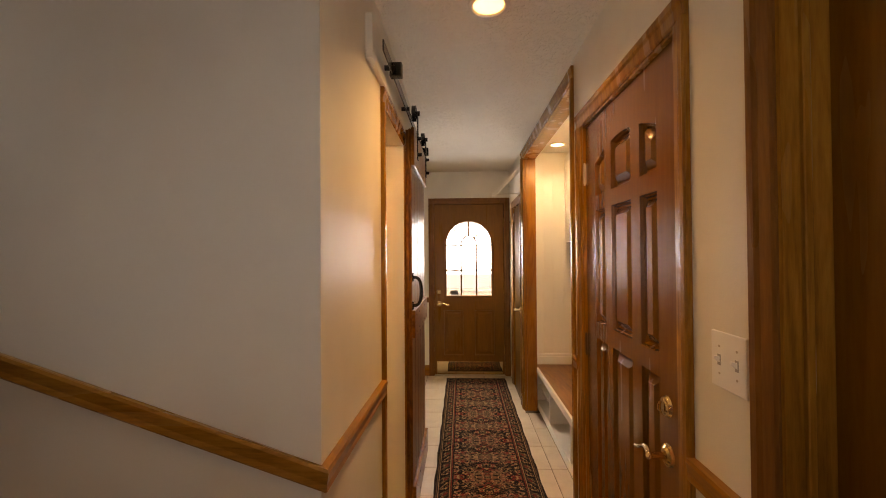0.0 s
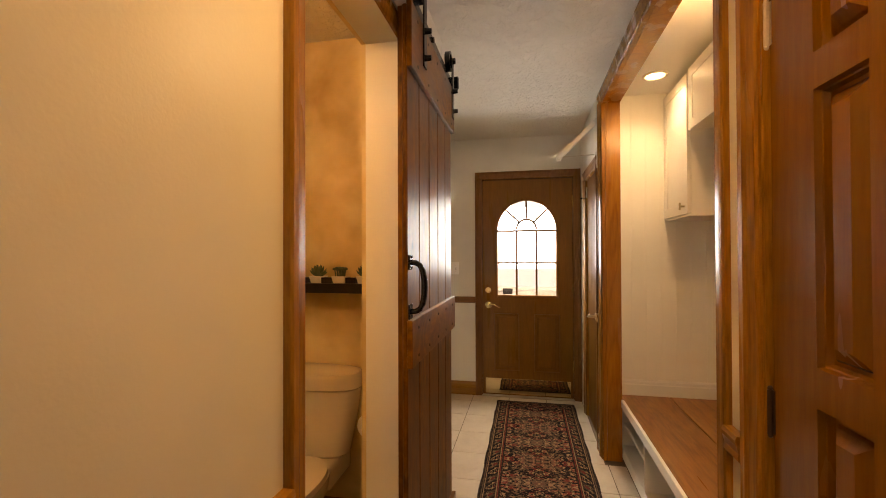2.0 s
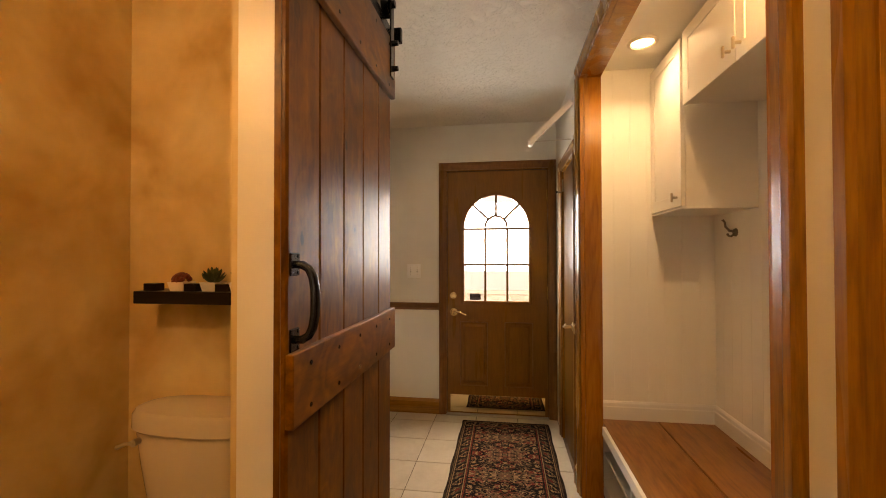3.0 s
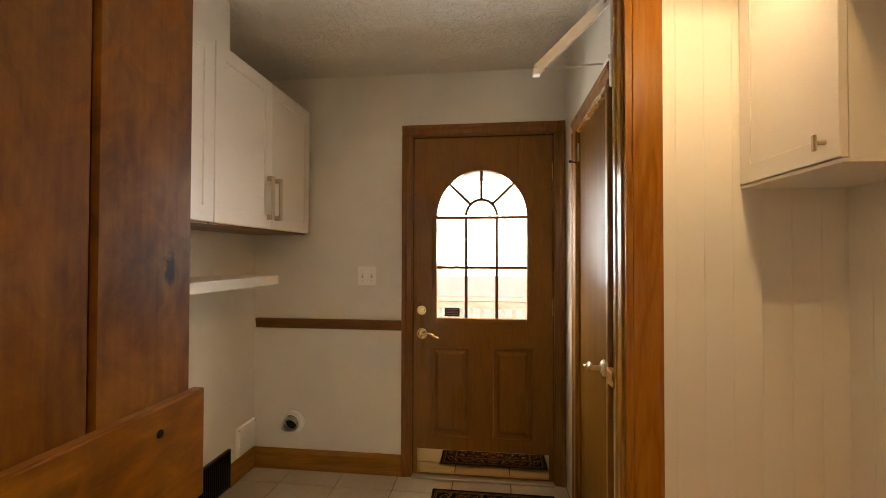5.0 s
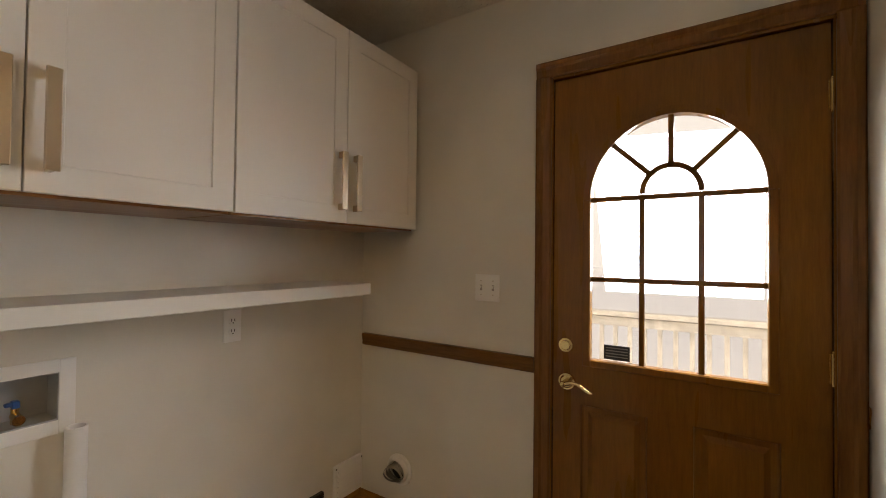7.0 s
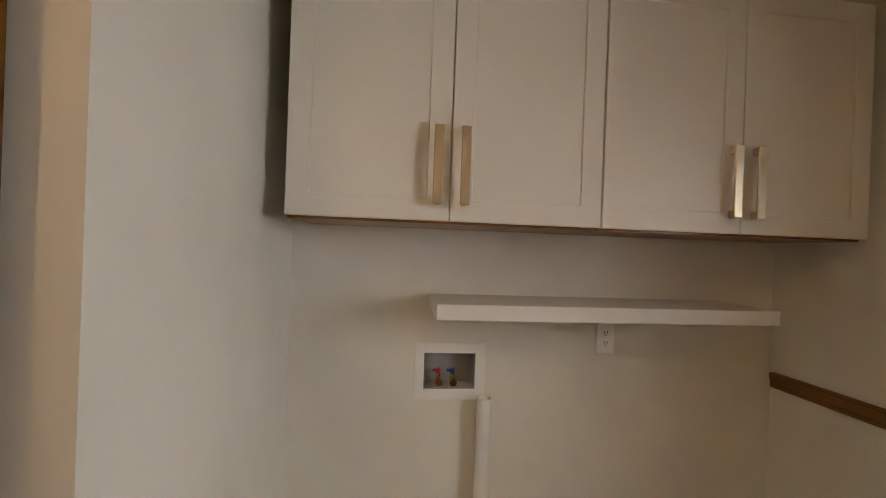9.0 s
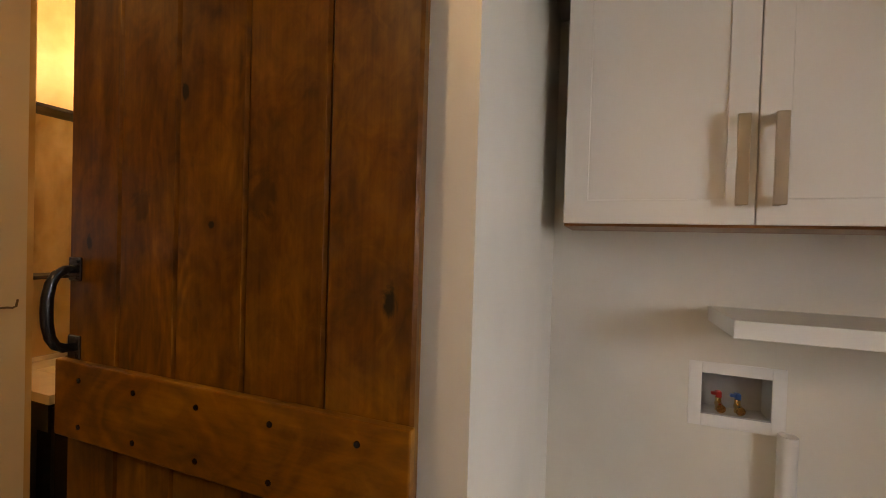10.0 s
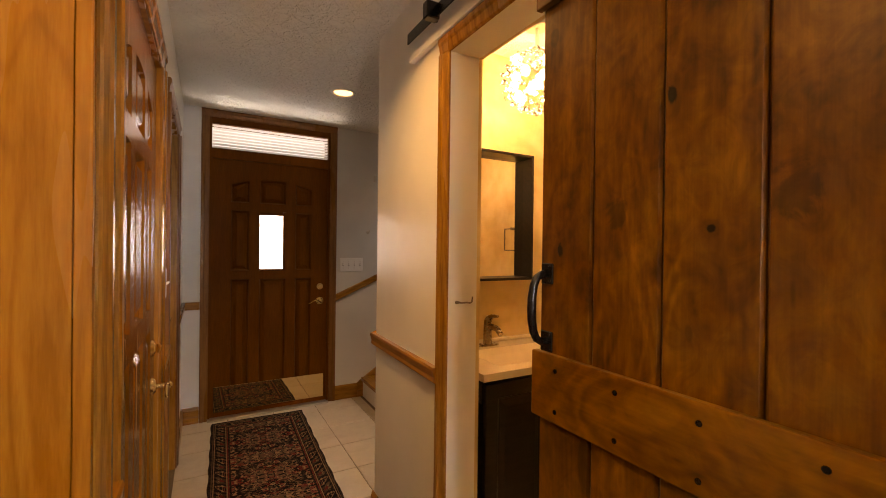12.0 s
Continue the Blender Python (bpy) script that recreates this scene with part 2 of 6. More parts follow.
DOOR_DARK = wood("dark_stained_door", (0.088, 0.0230, 0.0014), (0.112, 0.0305, 0.0020), (0.140, 0.040, 0.0028), "z", 0.5, 1.5, bump_d=0.0002, coat=0.0)
DOOR_DARK.node_tree.nodes["Principled BSDF"].inputs["Specular IOR Level"].default_value = 0.04
DOOR_GOLD = wood("golden_stained_door", (0.160, 0.060, 0.0065), (0.200, 0.080, 0.0095), (0.240, 0.100, 0.0135), "z", 0.28, 1.5, coat=0.14, figure=0.06)


def alder(name, axis, tone=1.0, knots=(), calm=1.0, gold=1.0):
    """Knotty alder under a brown stain: fine grain that flows round scattered knots, amber and dark clouds."""
    m, t, b = material(name, 0.36)
    k = {"x": 0, "y": 1, "z": 2}[axis]

    def stretched(s):
        return coords(t, tuple(s if i == k else 1.0 for i in range(3)), True)
    vk = stretched(0.42)
    wob = t.nodes.new("ShaderNodeTexNoise")
    wob.inputs["Scale"].default_value = 8.0
    t.links.new(vk, wob.inputs["Vector"])
    ad = t.nodes.new("ShaderNodeVectorMath")
    ad.operation = "MULTIPLY_ADD"
    ad.inputs[1].default_value = (0.09, 0.09, 0.09)
    t.links.new(wob.outputs["Color"], ad.inputs[0])
    t.links.new(vk, ad.inputs[2])
    vo = t.nodes.new("ShaderNodeTexVoronoi")
    vo.feature = "SMOOTH_F1"
    vo.inputs["Smoothness"].default_value = 0.25
    vo.inputs["Scale"].default_value = 5.2
    t.links.new(ad.outputs[0], vo.inputs["Vector"])
    d = vo.outputs["Distance"]
    sep = t.nodes.new("ShaderNodeSeparateXYZ")
    t.links.new(stretched(0.0), sep.inputs[0])
    across = calc(t, "ADD", calc(t, "ADD", sep.outputs[0], sep.outputs[1]), sep.outputs[2])
    flow = noise_tex(t, stretched(0.16), 4.5, 3, 0.5)
    phase = calc(t, "ADD", calc(t, "MULTIPLY", across, 170.0), calc(t, "MULTIPLY", flow, 60.0))
    phase = calc(t, "ADD", phase, calc(t, "MULTIPLY", d, 42.0))
    lines = calc(t, "SINE", phase)
    cloud = noise_tex(t, stretched(0.42), 5.0, 5, 0.6, 1.6)
    streak = noise_tex(t, stretched(0.14), 13.0, 4, 0.6, 0.8)
    s2 = t.nodes.new("ShaderNodeSeparateXYZ")
    t.links.new(ad.outputs[0], s2.inputs[0])
    c2 = t.nodes.new("ShaderNodeCombineXYZ")
    t.links.new(s2.outputs[1], c2.inputs[0])
    t.links.new(s2.outputs[2], c2.inputs[1])
    vn = t.nodes.new("ShaderNodeTexVoronoi")
    vn.voronoi_dimensions = "2D"
    vn.inputs["Scale"].default_value = 4.4
    t.links.new(c2.outputs[0], vn.inputs["Vector"])
    contour = noise_tex(t, stretched(0.48), 4.2, 3, 0.5, 1.3)
    figure = calc(t, "SINE", calc(t, "ADD", calc(t, "MULTIPLY", contour, 40.0), calc(t, "MULTIPLY", vn.outputs["Distance"], 26.0)))
    where = ramp(t, noise_tex(t, stretched(0.5), 3.4, 2, 0.5), [(0.42, (0.1, 0.1, 0.1)), (0.62, (1, 1, 1))])
    mott = noise_tex(t, stretched(0.75), 19.0, 4, 0.6, 1.8)
    fibre = noise_tex(t, stretched(0.03), 170.0, 2, 0.6)
    f = calc(t, "ADD", calc(t, "MULTIPLY", cloud, 0.66), calc(t, "MULTIPLY", streak, 0.24))
    f = calc(t, "ADD", f, calc(t, "MULTIPLY", calc(t, "MULTIPLY", figure, where), 0.072))
    f = calc(t, "ADD", f, calc(t, "MULTIPLY", mott, 0.32))
    f = calc(t, "ADD", f, calc(t, "MULTIPLY", lines, 0.018))
    f = calc(t, "ADD", f, calc(t, "MULTIPLY", fibre, 0.14))
    f = calc(t, "ADD", calc(t, "MULTIPLY", f, calm), 0.68 - 0.68 * calm - 0.03)
    c = lambda r, g_, b_: (r * tone * 1.05, g_ * tone * gold * 0.97, b_ * tone * 0.55)
    col = ramp(t, f, [(0.46, c(0.060, 0.019, 0.0026)), (0.58, c(0.125, 0.044, 0.0052)), (0.67, c(0.178, 0.067, 0.0082)), (0.76, c(0.235, 0.097, 0.0135)), (0.88, c(0.34, 0.155, 0.025))])
    d = vn.outputs["Distance"]
    tint = t.nodes.new("ShaderNodeSeparateColor")
    t.links.new(vn.outputs["Color"], tint.inputs[0])
    halo = ramp(t, calc(t, "ADD", d, calc(t, "MULTIPLY", mott, 0.12)), [(0.09, (1, 1, 1)), (0.27, (0, 0, 0))])
    col = mix(t, calc(t, "MULTIPLY", halo, 0.3), col, c(0.055, 0.018, 0.0035))
    size = calc(t, "MULTIPLY", tint.outputs[0], 0.12)
    kn = ramp(t, calc(t, "SUBTRACT", d, size), [(0.0, (1, 1, 1)), (0.014, (0, 0, 0))])
    col = mix(t, calc(t, "MULTIPLY", kn, 0.35), col, c(0.016, 0.006, 0.002))
    if knots:
        pos = t.nodes.new("ShaderNodeNewGeometry")
        sp_ = t.nodes.new("ShaderNodeSeparateXYZ")
        t.links.new(pos.outputs["Position"], sp_.inputs[0])
        for ky, kz, ry, rz, deep in knots:
            dy = calc(t, "MULTIPLY", calc(t, "SUBTRACT", sp_.outputs[1], ky), 1 / ry)
            dz = calc(t, "MULTIPLY", calc(t, "SUBTRACT", sp_.outputs[2], kz), 1 / rz)
            dd = calc(t, "SQRT", calc(t, "ADD", calc(t, "MULTIPLY", dy, dy), calc(t, "MULTIPLY", dz, dz)))
            dd = calc(t, "ADD", dd, calc(t, "MULTIPLY", calc(t, "SUBTRACT", mott, 0.5), 2.6))
            far = calc(t, "MULTIPLY", dd, 0.125)
            rings_ = calc(t, "MULTIPLY_ADD", calc(t, "SINE", calc(t, "MULTIPLY", dd, 3.2)), 0.14)
            rings_.node.inputs[2].default_value = 0.42
            halo_ = calc(t, "MULTIPLY", ramp(t, far, [(0.10, (1, 1, 1)), (0.5, (0, 0, 0))]), rings_)
            col = mix(t, calc(t, "MULTIPLY", halo_, deep), col, c(0.050, 0.016, 0.003))
            core = ramp(t, far, [(0.09, (1, 1, 1)), (0.145, (0, 0, 0))])
            col = mix(t, calc(t, "MULTIPLY", core, min(1.0, deep * 1.1)), col, c(0.012, 0.004, 0.0015))
    t.links.new(col, b.inputs["Base Color"])
    bump(t, b, calc(t, "SUBTRACT", f, calc(t, "MULTIPLY", kn, 0.5)), 0.3, 0.0008)
    t.links.new(calc(t, "MULTIPLY_ADD", cloud, 0.25), b.inputs["Roughness"])
    b.inputs["Roughness"].links[0].from_node.inputs[2].default_value = 0.24
    b.inputs["Specular IOR Level"].default_value = 0.22
    b.inputs["Coat Weight"].default_value = 0.04
    b.inputs["Coat Roughness"].default_value = 0.25
    return m


KNOTS = ((3.584, 1.641, 0.008, 0.014, 0.95), (3.652, 1.41, 0.006, 0.006, 0.9), (3.995, 1.302, 0.012, 0.021, 0.85), (3.326, 1.369, 0.007, 0.013, 0.9), (3.762, 1.456, 0.024, 0.034, 0.35), (3.473, 1.443, 0.022, 0.03, 0.35), (3.80, 0.72, 0.006, 0.012, 0.8))
BARN_Z = alder("knotty_alder_upright", "z", 0.68, KNOTS)
BARN_Y = alder("knotty_alder_along", "y", 0.90, (), 0.8, 1.04)
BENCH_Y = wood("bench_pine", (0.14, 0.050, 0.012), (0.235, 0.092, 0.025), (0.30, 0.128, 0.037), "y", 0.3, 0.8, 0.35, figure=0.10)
ESPRESSO = wood("espresso_wood", (0.006, 0.0035, 0.0025), (0.012, 0.007, 0.005), (0.02, 0.012, 0.008), "x", 0.35)
# darker brown than OAKC, for some door casings and the back wall's rail
DOOR_TRIM = wood("dark_brown_oak", (0.125, 0.045, 0.009), (0.19, 0.076, 0.016), (0.25, 0.107, 0.025), "z", 0.28)
RAIL_DARK = wood("dark_brown_rail", (0.105, 0.038, 0.008), (0.17, 0.068, 0.014), (0.23, 0.098, 0.023), "x", 0.3)
PLATE = metal("polished_brass_plate", (0.72, 0.55, 0.30), 0.02, 0.04)
DARK_HINGE = metal("darkened_hinge", (0.10, 0.06, 0.035), 0.4)
BRASS = metal("brass", (0.78, 0.56, 0.25), 0.12)
NICKEL = metal("brushed_nickel", (0.62, 0.56, 0.48), 0.3)
IRON = plain("black_iron", (0.0035, 0.003, 0.0028), 0.27, 0.3, 60, 0.0)
PORCELAIN = plain("porcelain", (0.60, 0.53, 0.43), 0.08, 0.03, 4)
PLASTIC = plain("white_plastic", (0.90, 0.89, 0.86), 0.3, 0.03, 8)

# ---- plan ----
XL, XR = 0.0, 0.905          # faces of the hall's long walls
YF, YB = 0.274, 6.0          # faces of the front and back walls
CEIL = 2.43
XW = -1.01                   # laundry and bath outer wall
YL0, YB0, YS = 4.102, 3.97, 1.972   # laundry side, bath side of the partition; stair face of the bath wall
BATH0, BATH1, BATHTOP = 2.73, 3.36, 2.07
NOOK0, NOOK1, NOOKTOP = 3.18, 4.90, 2.335
NX0, NX1, NY0, NY1, NZ = 1.02, 1.65, 3.10, 5.02, 2.405
GD0, GD1 = 2.105, 2.975
CD0, CD1 = 0.98, 1.745
SD0, SD1, SDH = 5.098, 5.668, 1.955
DOORH = 2.045
XLC = -0.016                 # the hall wall's face at the stair corner, a little out of true

# ---- structure ----
FLOORBASE = plain("grout", (0.15, 0.105, 0.065), 0.9, 0.2, 40)
setting("floor", G().box(-2.4, 1.9, 0.1, 6.2, -0.12, -0.006), FLOORBASE, "grey-brown grout bed under the floor tiles", "floor")


def ceiling_material():
    m, t, b = material("textured_ceiling", 0.7)
    v = coords(t)
    t.links.new(ramp(t, noise_tex(t, v, 1.5, 3), [(0.3, (0.76, 0.71, 0.61)), (0.7, (0.82, 0.77, 0.67))]), b.inputs["Base Color"])
    a = noise_tex(t, v, 21, 5, 0.62, 1.3)
    bump(t, b, ramp(t, a, [(0.44, (0, 0, 0)), (0.58, (1, 1, 1))]), 1.0, 0.006)
    return m


CEILING = ceiling_material()
cg = G()
cg.box(-1.15, 1.03, 0.1, 6.2, CEIL, CEIL + 0.1)
cg.box(-2.5, -1.15, 0.1, 2.2, 4.9, 5.0)
setting("ceiling", cg, CEILING, "white knockdown-textured plaster ceiling with recessed lamps", "ceiling")
setting("ceiling_nook", G().box(1.03, 1.8, NY0 - 0.1, NY1 + 0.1, NZ, NZ + 0.1), WALL_NOOK, "smooth white painted ceiling of the bench nook", "ceiling")

w = G()
w.prism([(-0.12, YS), (XLC, YS), (XL, BATH0 - 0.065), (XL, BATH0), (-0.12, BATH0)], "z", 0, CEIL)
w.box(-0.12, XL, BATH1, YL0, 0, CEIL)
w.box(-0.12, XL, BATH0, BATH1, BATHTOP, CEIL)
setting("wall_hall_bath", w, WALL, "cream painted hall wall with the bathroom doorway", "wall")
setting("wall_laundry_side", G().box(XW, -0.12, YB0 + 0.06, YL0, 0, CEIL), WALL, "cream painted side wall of the laundry alcove", "wall")
w = G()
w.box(XW - 0.12, XW, YB0 + 0.06, 4.589, 0, CEIL)
w.box(XW - 0.12, XW, 4.781, 6.12, 0, CEIL)
w.box(XW - 0.12, XW, 4.589, 4.781, 0, 0.858)
w.box(XW - 0.12, XW, 4.589, 4.781, 0.993, CEIL)
setting("wall_laundry", w, WALL, "cream painted laundry wall with a recessed washer box", "wall")
w = G()
w.box(XW, -0.005, YB, YB + 0.12, 0, CEIL)
w.box(0.845, 1.03, YB, YB + 0.12, 0, CEIL)
w.box(-0.005, 0.845, YB, YB + 0.12, 2.055, CEIL)
setting("wall_back", w, WALL, "cream painted back wall round the glazed exterior door", "wall")
w = G()
w.box(XR, 1.02, YF - 0.12, CD0, 0, CEIL)
w.box(XR, 1.02, CD1, GD0, 0, CEIL)
w.box(XR, 1.02, GD1, NOOK0, 0, CEIL)
w.box(XR, 1.02, NOOK1, SD0, 0, CEIL)
w.box(XR, 1.02, SD1, YB, 0, CEIL)
w.box(XR, 1.02, CD0, CD1, DOORH, CEIL)
w.box(XR, 1.02, GD0, GD1, DOORH, CEIL)
w.box(XR, 1.02, NOOK0, NOOK1, NOOKTOP, CEIL)
w.box(XR, 1.02, SD0, SD1, SDH, CEIL)
setting("wall_hall_doors", w, WALL, "cream painted hall wall with doors and the bench nook", "wall")
w = G()
w.box(-2.4, -0.215, YF - 0.14, YF, 0, CEIL)
w.box(-2.4, -1.15, YF - 0.14, YF, CEIL, 4.9)
w.box(0.738, XR, YF - 0.14, YF, 0, CEIL)
w.box(-0.215, 0.738, YF - 0.14, YF, 2.375, CEIL)
setting("wall_front", w, WALL_ENTRY, "pale grey painted entry wall round the front door", "wall")
setting("wall_stair", G().box(-2.4, -0.12, YS, YS + 0.11, 0, CEIL).box(-2.4, -1.15, YS, YS + 0.11, CEIL, 4.9), WALL_ENTRY, "pale grey painted stair wall with a sloping oak rail", "wall")
w = G()
w.box(-2.5, -2.4, YF - 0.14, YS + 0.11, 0, 3.3)
w.box(-2.5, -2.4, YF - 0.14, YS + 0.11, 4.3, 4.9)
w.box(-2.5, -2.4, YF - 0.14, 0.6, 3.3, 4.3)
w.box(-2.5, -2.4, 1.6, YS + 0.11, 3.3, 4.3)
setting("wall_stair_return", G().box(-0.12, XLC - 0.001, YS - 0.003, YS, 0, CEIL), WALL_ENTRY, "pale grey painted end of the stair wall", "wall")
setting("wall_stair_upper", G().box(-1.15, -1.05, YF - 0.14, YS + 0.11, CEIL + 0.1, 4.9), WALL_ENTRY, "plain wall above the stair", "wall")
setting("wall_stair_end", w, WALL_ENTRY, "plain painted wall at the stair's end", "wall")


def bath_paint():
    m, t, b = material("mottled_bath_paint", 0.5)
    v = coords(t)
    a = noise_tex(t, v, 3.0, 3, 0.5, 0.5)
    c = noise_tex(t, v, 9, 3, 0.5, 0.2)
    f = calc(t, "ADD", calc(t, "MULTIPLY", a, 0.75), calc(t, "MULTIPLY", c, 0.25))
    t.links.new(ramp(t, f, [(0.33, (0.48, 0.32, 0.135)), (0.5, (0.64, 0.475, 0.245)), (0.68, (0.76, 0.61, 0.36))]), b.inputs["Base Color"])
    bump(t, b, c, 0.15, 0.001)
    return m


BATHPAINT = bath_paint()
setting("wall_bath_toilet", G().box(XW, -0.12, YB0, YB0 + 0.06, 0, CEIL), BATHPAINT, "golden mottled bathroom wall behind the toilet", "wall")
setting("wall_bath_vanity", G().box(XW, -0.12, YS + 0.11, YS + 0.178, 0, CEIL), BATHPAINT, "golden mottled bathroom wall behind the vanity", "wall")
setting("wall_bath_outer", G().box(XW - 0.12, XW, YS + 0.11, YB0 + 0.06, 0, CEIL), BATHPAINT, "golden mottled outer bathroom wall", "wall")
w = G()
w.box(-0.135, -0.12, YS + 0.178, BATH0, 0, CEIL)
w.box(-0.135, -0.12, BATH1, YB0, 0, CEIL)
w.box(-0.135, -0.12, BATH0, BATH1, BATHTOP, CEIL)
setting("wall_bath_inner", w, BATHPAINT, "golden mottled inner face of the bathroom wall", "wall")

# nook shell with tongue-and-groove boards
def boards(wall, along, start, end, n, fixed):
    st = (end - start) / n
    bm = bmesh.new()
    h = NZ / 2
    size = (st - 0.0005, 0.01, 2 * h) if along == "x" else (0.01, st - 0.0005, 2 * h)
    bmesh.ops.create_cube(bm, size=1, matrix=Matrix.Diagonal((*size, 1)))
    bmesh.ops.bevel(bm, geom=[e for e in bm.edges if abs(e.verts[0].co.z - e.verts[1].co.z) > 1], offset=0.0006, segments=1, affect="EDGES")
    me = bpy.data.meshes.new("board")
    bm.to_mesh(me)
    bm.free()
    me.materials.append(WALL_NOOK)
    for i in range(n):
        c = start + (i + 0.5) * st
        piece("board", me, wall, (c, fixed, h) if along == "x" else (fixed, c, h))


wn = setting("wall_nook_far", G().box(NX0, 1.8, NY1 + 0.009, NY1 + 0.1, 0, NZ + 0.09), WALL_NOOK, "white beadboard end wall of the bench nook", "wall")
boards(wn, "x", NX0, NX1 + 0.01, 7, NY1 + 0.005)
wn = setting("wall_nook_back", G().box(NX1 + 0.009, NX1 + 0.1, NY0 - 0.1, NY1 + 0.1, 0, NZ + 0.09), WALL_NOOK, "white beadboard back wall of the bench nook with coat hooks", "wall")
boards(wn, "y", NY0, NY1, 22, NX1 + 0.005)
setting("wall_nook_near", G().box(NX0, 1.8, NY0 - 0.1, NY0, 0, NZ + 0.09), WALL_NOOK, "white end wall of the bench nook", "wall")
# closed rooms behind the doors
setting("wall_closet_back", G().box(1.75, 1.85, 0.1, 3.0, 0, CEIL), WALL, "plain closet wall", "wall")
setting("wall_store_back", G().box(1.75, 1.85, NY1 + 0.1, 6.1, 0, CEIL), WALL, "plain closet wall", "wall")


# ---- oak trim ----
def casing_profile(g, axis, face, out, a, b, c0, c1):
    """One length of casing: a stepped board, thicker at its outer edge a than at its inner edge b, drawn along axis from c0 to c1.
    face is the wall's face, out the way it faces."""
    s = 1 if b > a else -1
    w_ = abs(b - a)
    steps = [(0, 0), (0, 0.014), (0.006, 0.018), (w_ * 0.35, 0.018), (w_ * 0.5, 0.013), (w_ * 0.9, 0.010), (w_, 0.006), (w_, 0)]
    return [(a + s * u, face + out * d) for u, d in steps]


def casing_x(name, face, out, y0, y1, top, width=0.065, foot=0.0, mat=None):
    """Casing round an opening in a wall whose face is at x=face."""
    g = G()
    for a, b in ((y0 - width, y0), (y1 + width, y1)):
        pr = [(q, p) for p, q in casing_profile(g, "z", face, out, a, b, 0, 0)]
        g.prism(pr, "z", foot, top)
    pr = [(q, p) for p, q in casing_profile(g, "y", face, out, top + width, top, 0, 0)]
    g.prism(pr, "y", y0 - width, y1 + width)
    return setting(name, g, mat or OAK_Z, "oak casing round the opening", "trim")


def casing_y(name, face, out, x0, x1, top, width=0.062, foot=0.0, mat=None):
    g = G()
    for a, b in ((x0 - width, x0), (x1 + width, x1)):
        g.prism(casing_profile(g, "z", face, out, a, b, 0, 0), "z", foot, top)
    pr = [(q, p) for p, q in casing_profile(g, "x", face, out, top + width, top, 0, 0)]
    g.prism(pr, "x", x0 - width, x1 + width)
    return setting(name, g, mat or OAK_Z, "dark brown casing round the door", "trim")


casing_x("trim_bath_door", XL, 1, BATH0, BATH1, BATHTOP)
casing_x("trim_nook", XR, -1, NOOK0, NOOK1, NOOKTOP)
casing_x("trim_garage_door", XR, -1, GD0, GD1, DOORH, 0.07)
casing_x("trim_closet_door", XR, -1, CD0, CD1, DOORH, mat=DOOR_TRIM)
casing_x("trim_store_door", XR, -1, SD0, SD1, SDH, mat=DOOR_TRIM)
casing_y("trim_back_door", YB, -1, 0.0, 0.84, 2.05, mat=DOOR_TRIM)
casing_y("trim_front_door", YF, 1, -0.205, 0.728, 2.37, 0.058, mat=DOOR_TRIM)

j = G()
for x0, x1, d in ((XR - 0.002, 0.9255, 0.0015), (0.927, 1.018, 0.0)):
    j.box(x0, x1, NOOK0 - 0.004, NOOK0 + 0.016 + d, 0, NOOKTOP, 0.001)
    j.box(x0, x1, NOOK1 - 0.016 - d, NOOK1 + 0.004, 0, NOOKTOP, 0.001)
    j.box(x0, x1, NOOK0, NOOK1, NOOKTOP - 0.016 - d, NOOKTOP + 0.004, 0.001)
setting("trim_nook_jamb", j, OAK_J, "glossy oak jamb lining of the nook opening", "trim")
for nm, a, b, top in (("garage", GD0, GD1, DOORH), ("closet", CD0, CD1, DOORH), ("store", SD0, SD1, SDH)):
    j = G()
    j.box(XR - 0.001, 1.02, a - 0.004, a + 0.010, 0, top)
    j.box(XR - 0.001, 1.02, b - 0.010, b + 0.004, 0, top)
    j.box(XR - 0.001, 1.02, a, b, top - 0.010, top + 0.004)
    setting("trim_" + nm + "_jamb", j, OAK_Z, "stained door jamb", "trim")
j = G()
j.box(-0.002, 0.006, YB, YB + 0.12, 0, 2.052)
j.box(0.834, 0.842, YB, YB + 0.12, 0, 2.052)
j.box(0, 0.84, YB, YB + 0.12, 2.040, 2.052)
for a, b, c, d in ((-0.004, 0.02, 0, 2.052), (0.82, 0.844, 0, 2.052), (0.02, 0.82, 2.022, 2.052)):
    j.box(a, b, YB + 0.062, YB + 0.085, c, d)
setting("trim_back_jamb", j, DOOR, "stained jamb of the back door", "trim")


def rail_profile():
    return [(0, 0), (0.015, 0.0005), (0.020, 0.006), (0.0195, 0.015), (0.0185, 0.021), (0.022, 0.036), (0.025, 0.051), (0.022, 0.06), (0, 0.06)]


def chair_rail(name, axis, face, out, c0, c1, z=0.872, mat=None):
    g = G()
    if axis == "y":
        g.prism([(face + out * u, z + v) for u, v in rail_profile()], "y", c0, c1)
    else:
        g.prism([(face + out * u, z + v) for u, v in rail_profile()], "x", c0, c1)
    return setting(name, g, mat or (OAK_Y if axis == "y" else OAK_X), "oak chair rail along the wall", "trim")


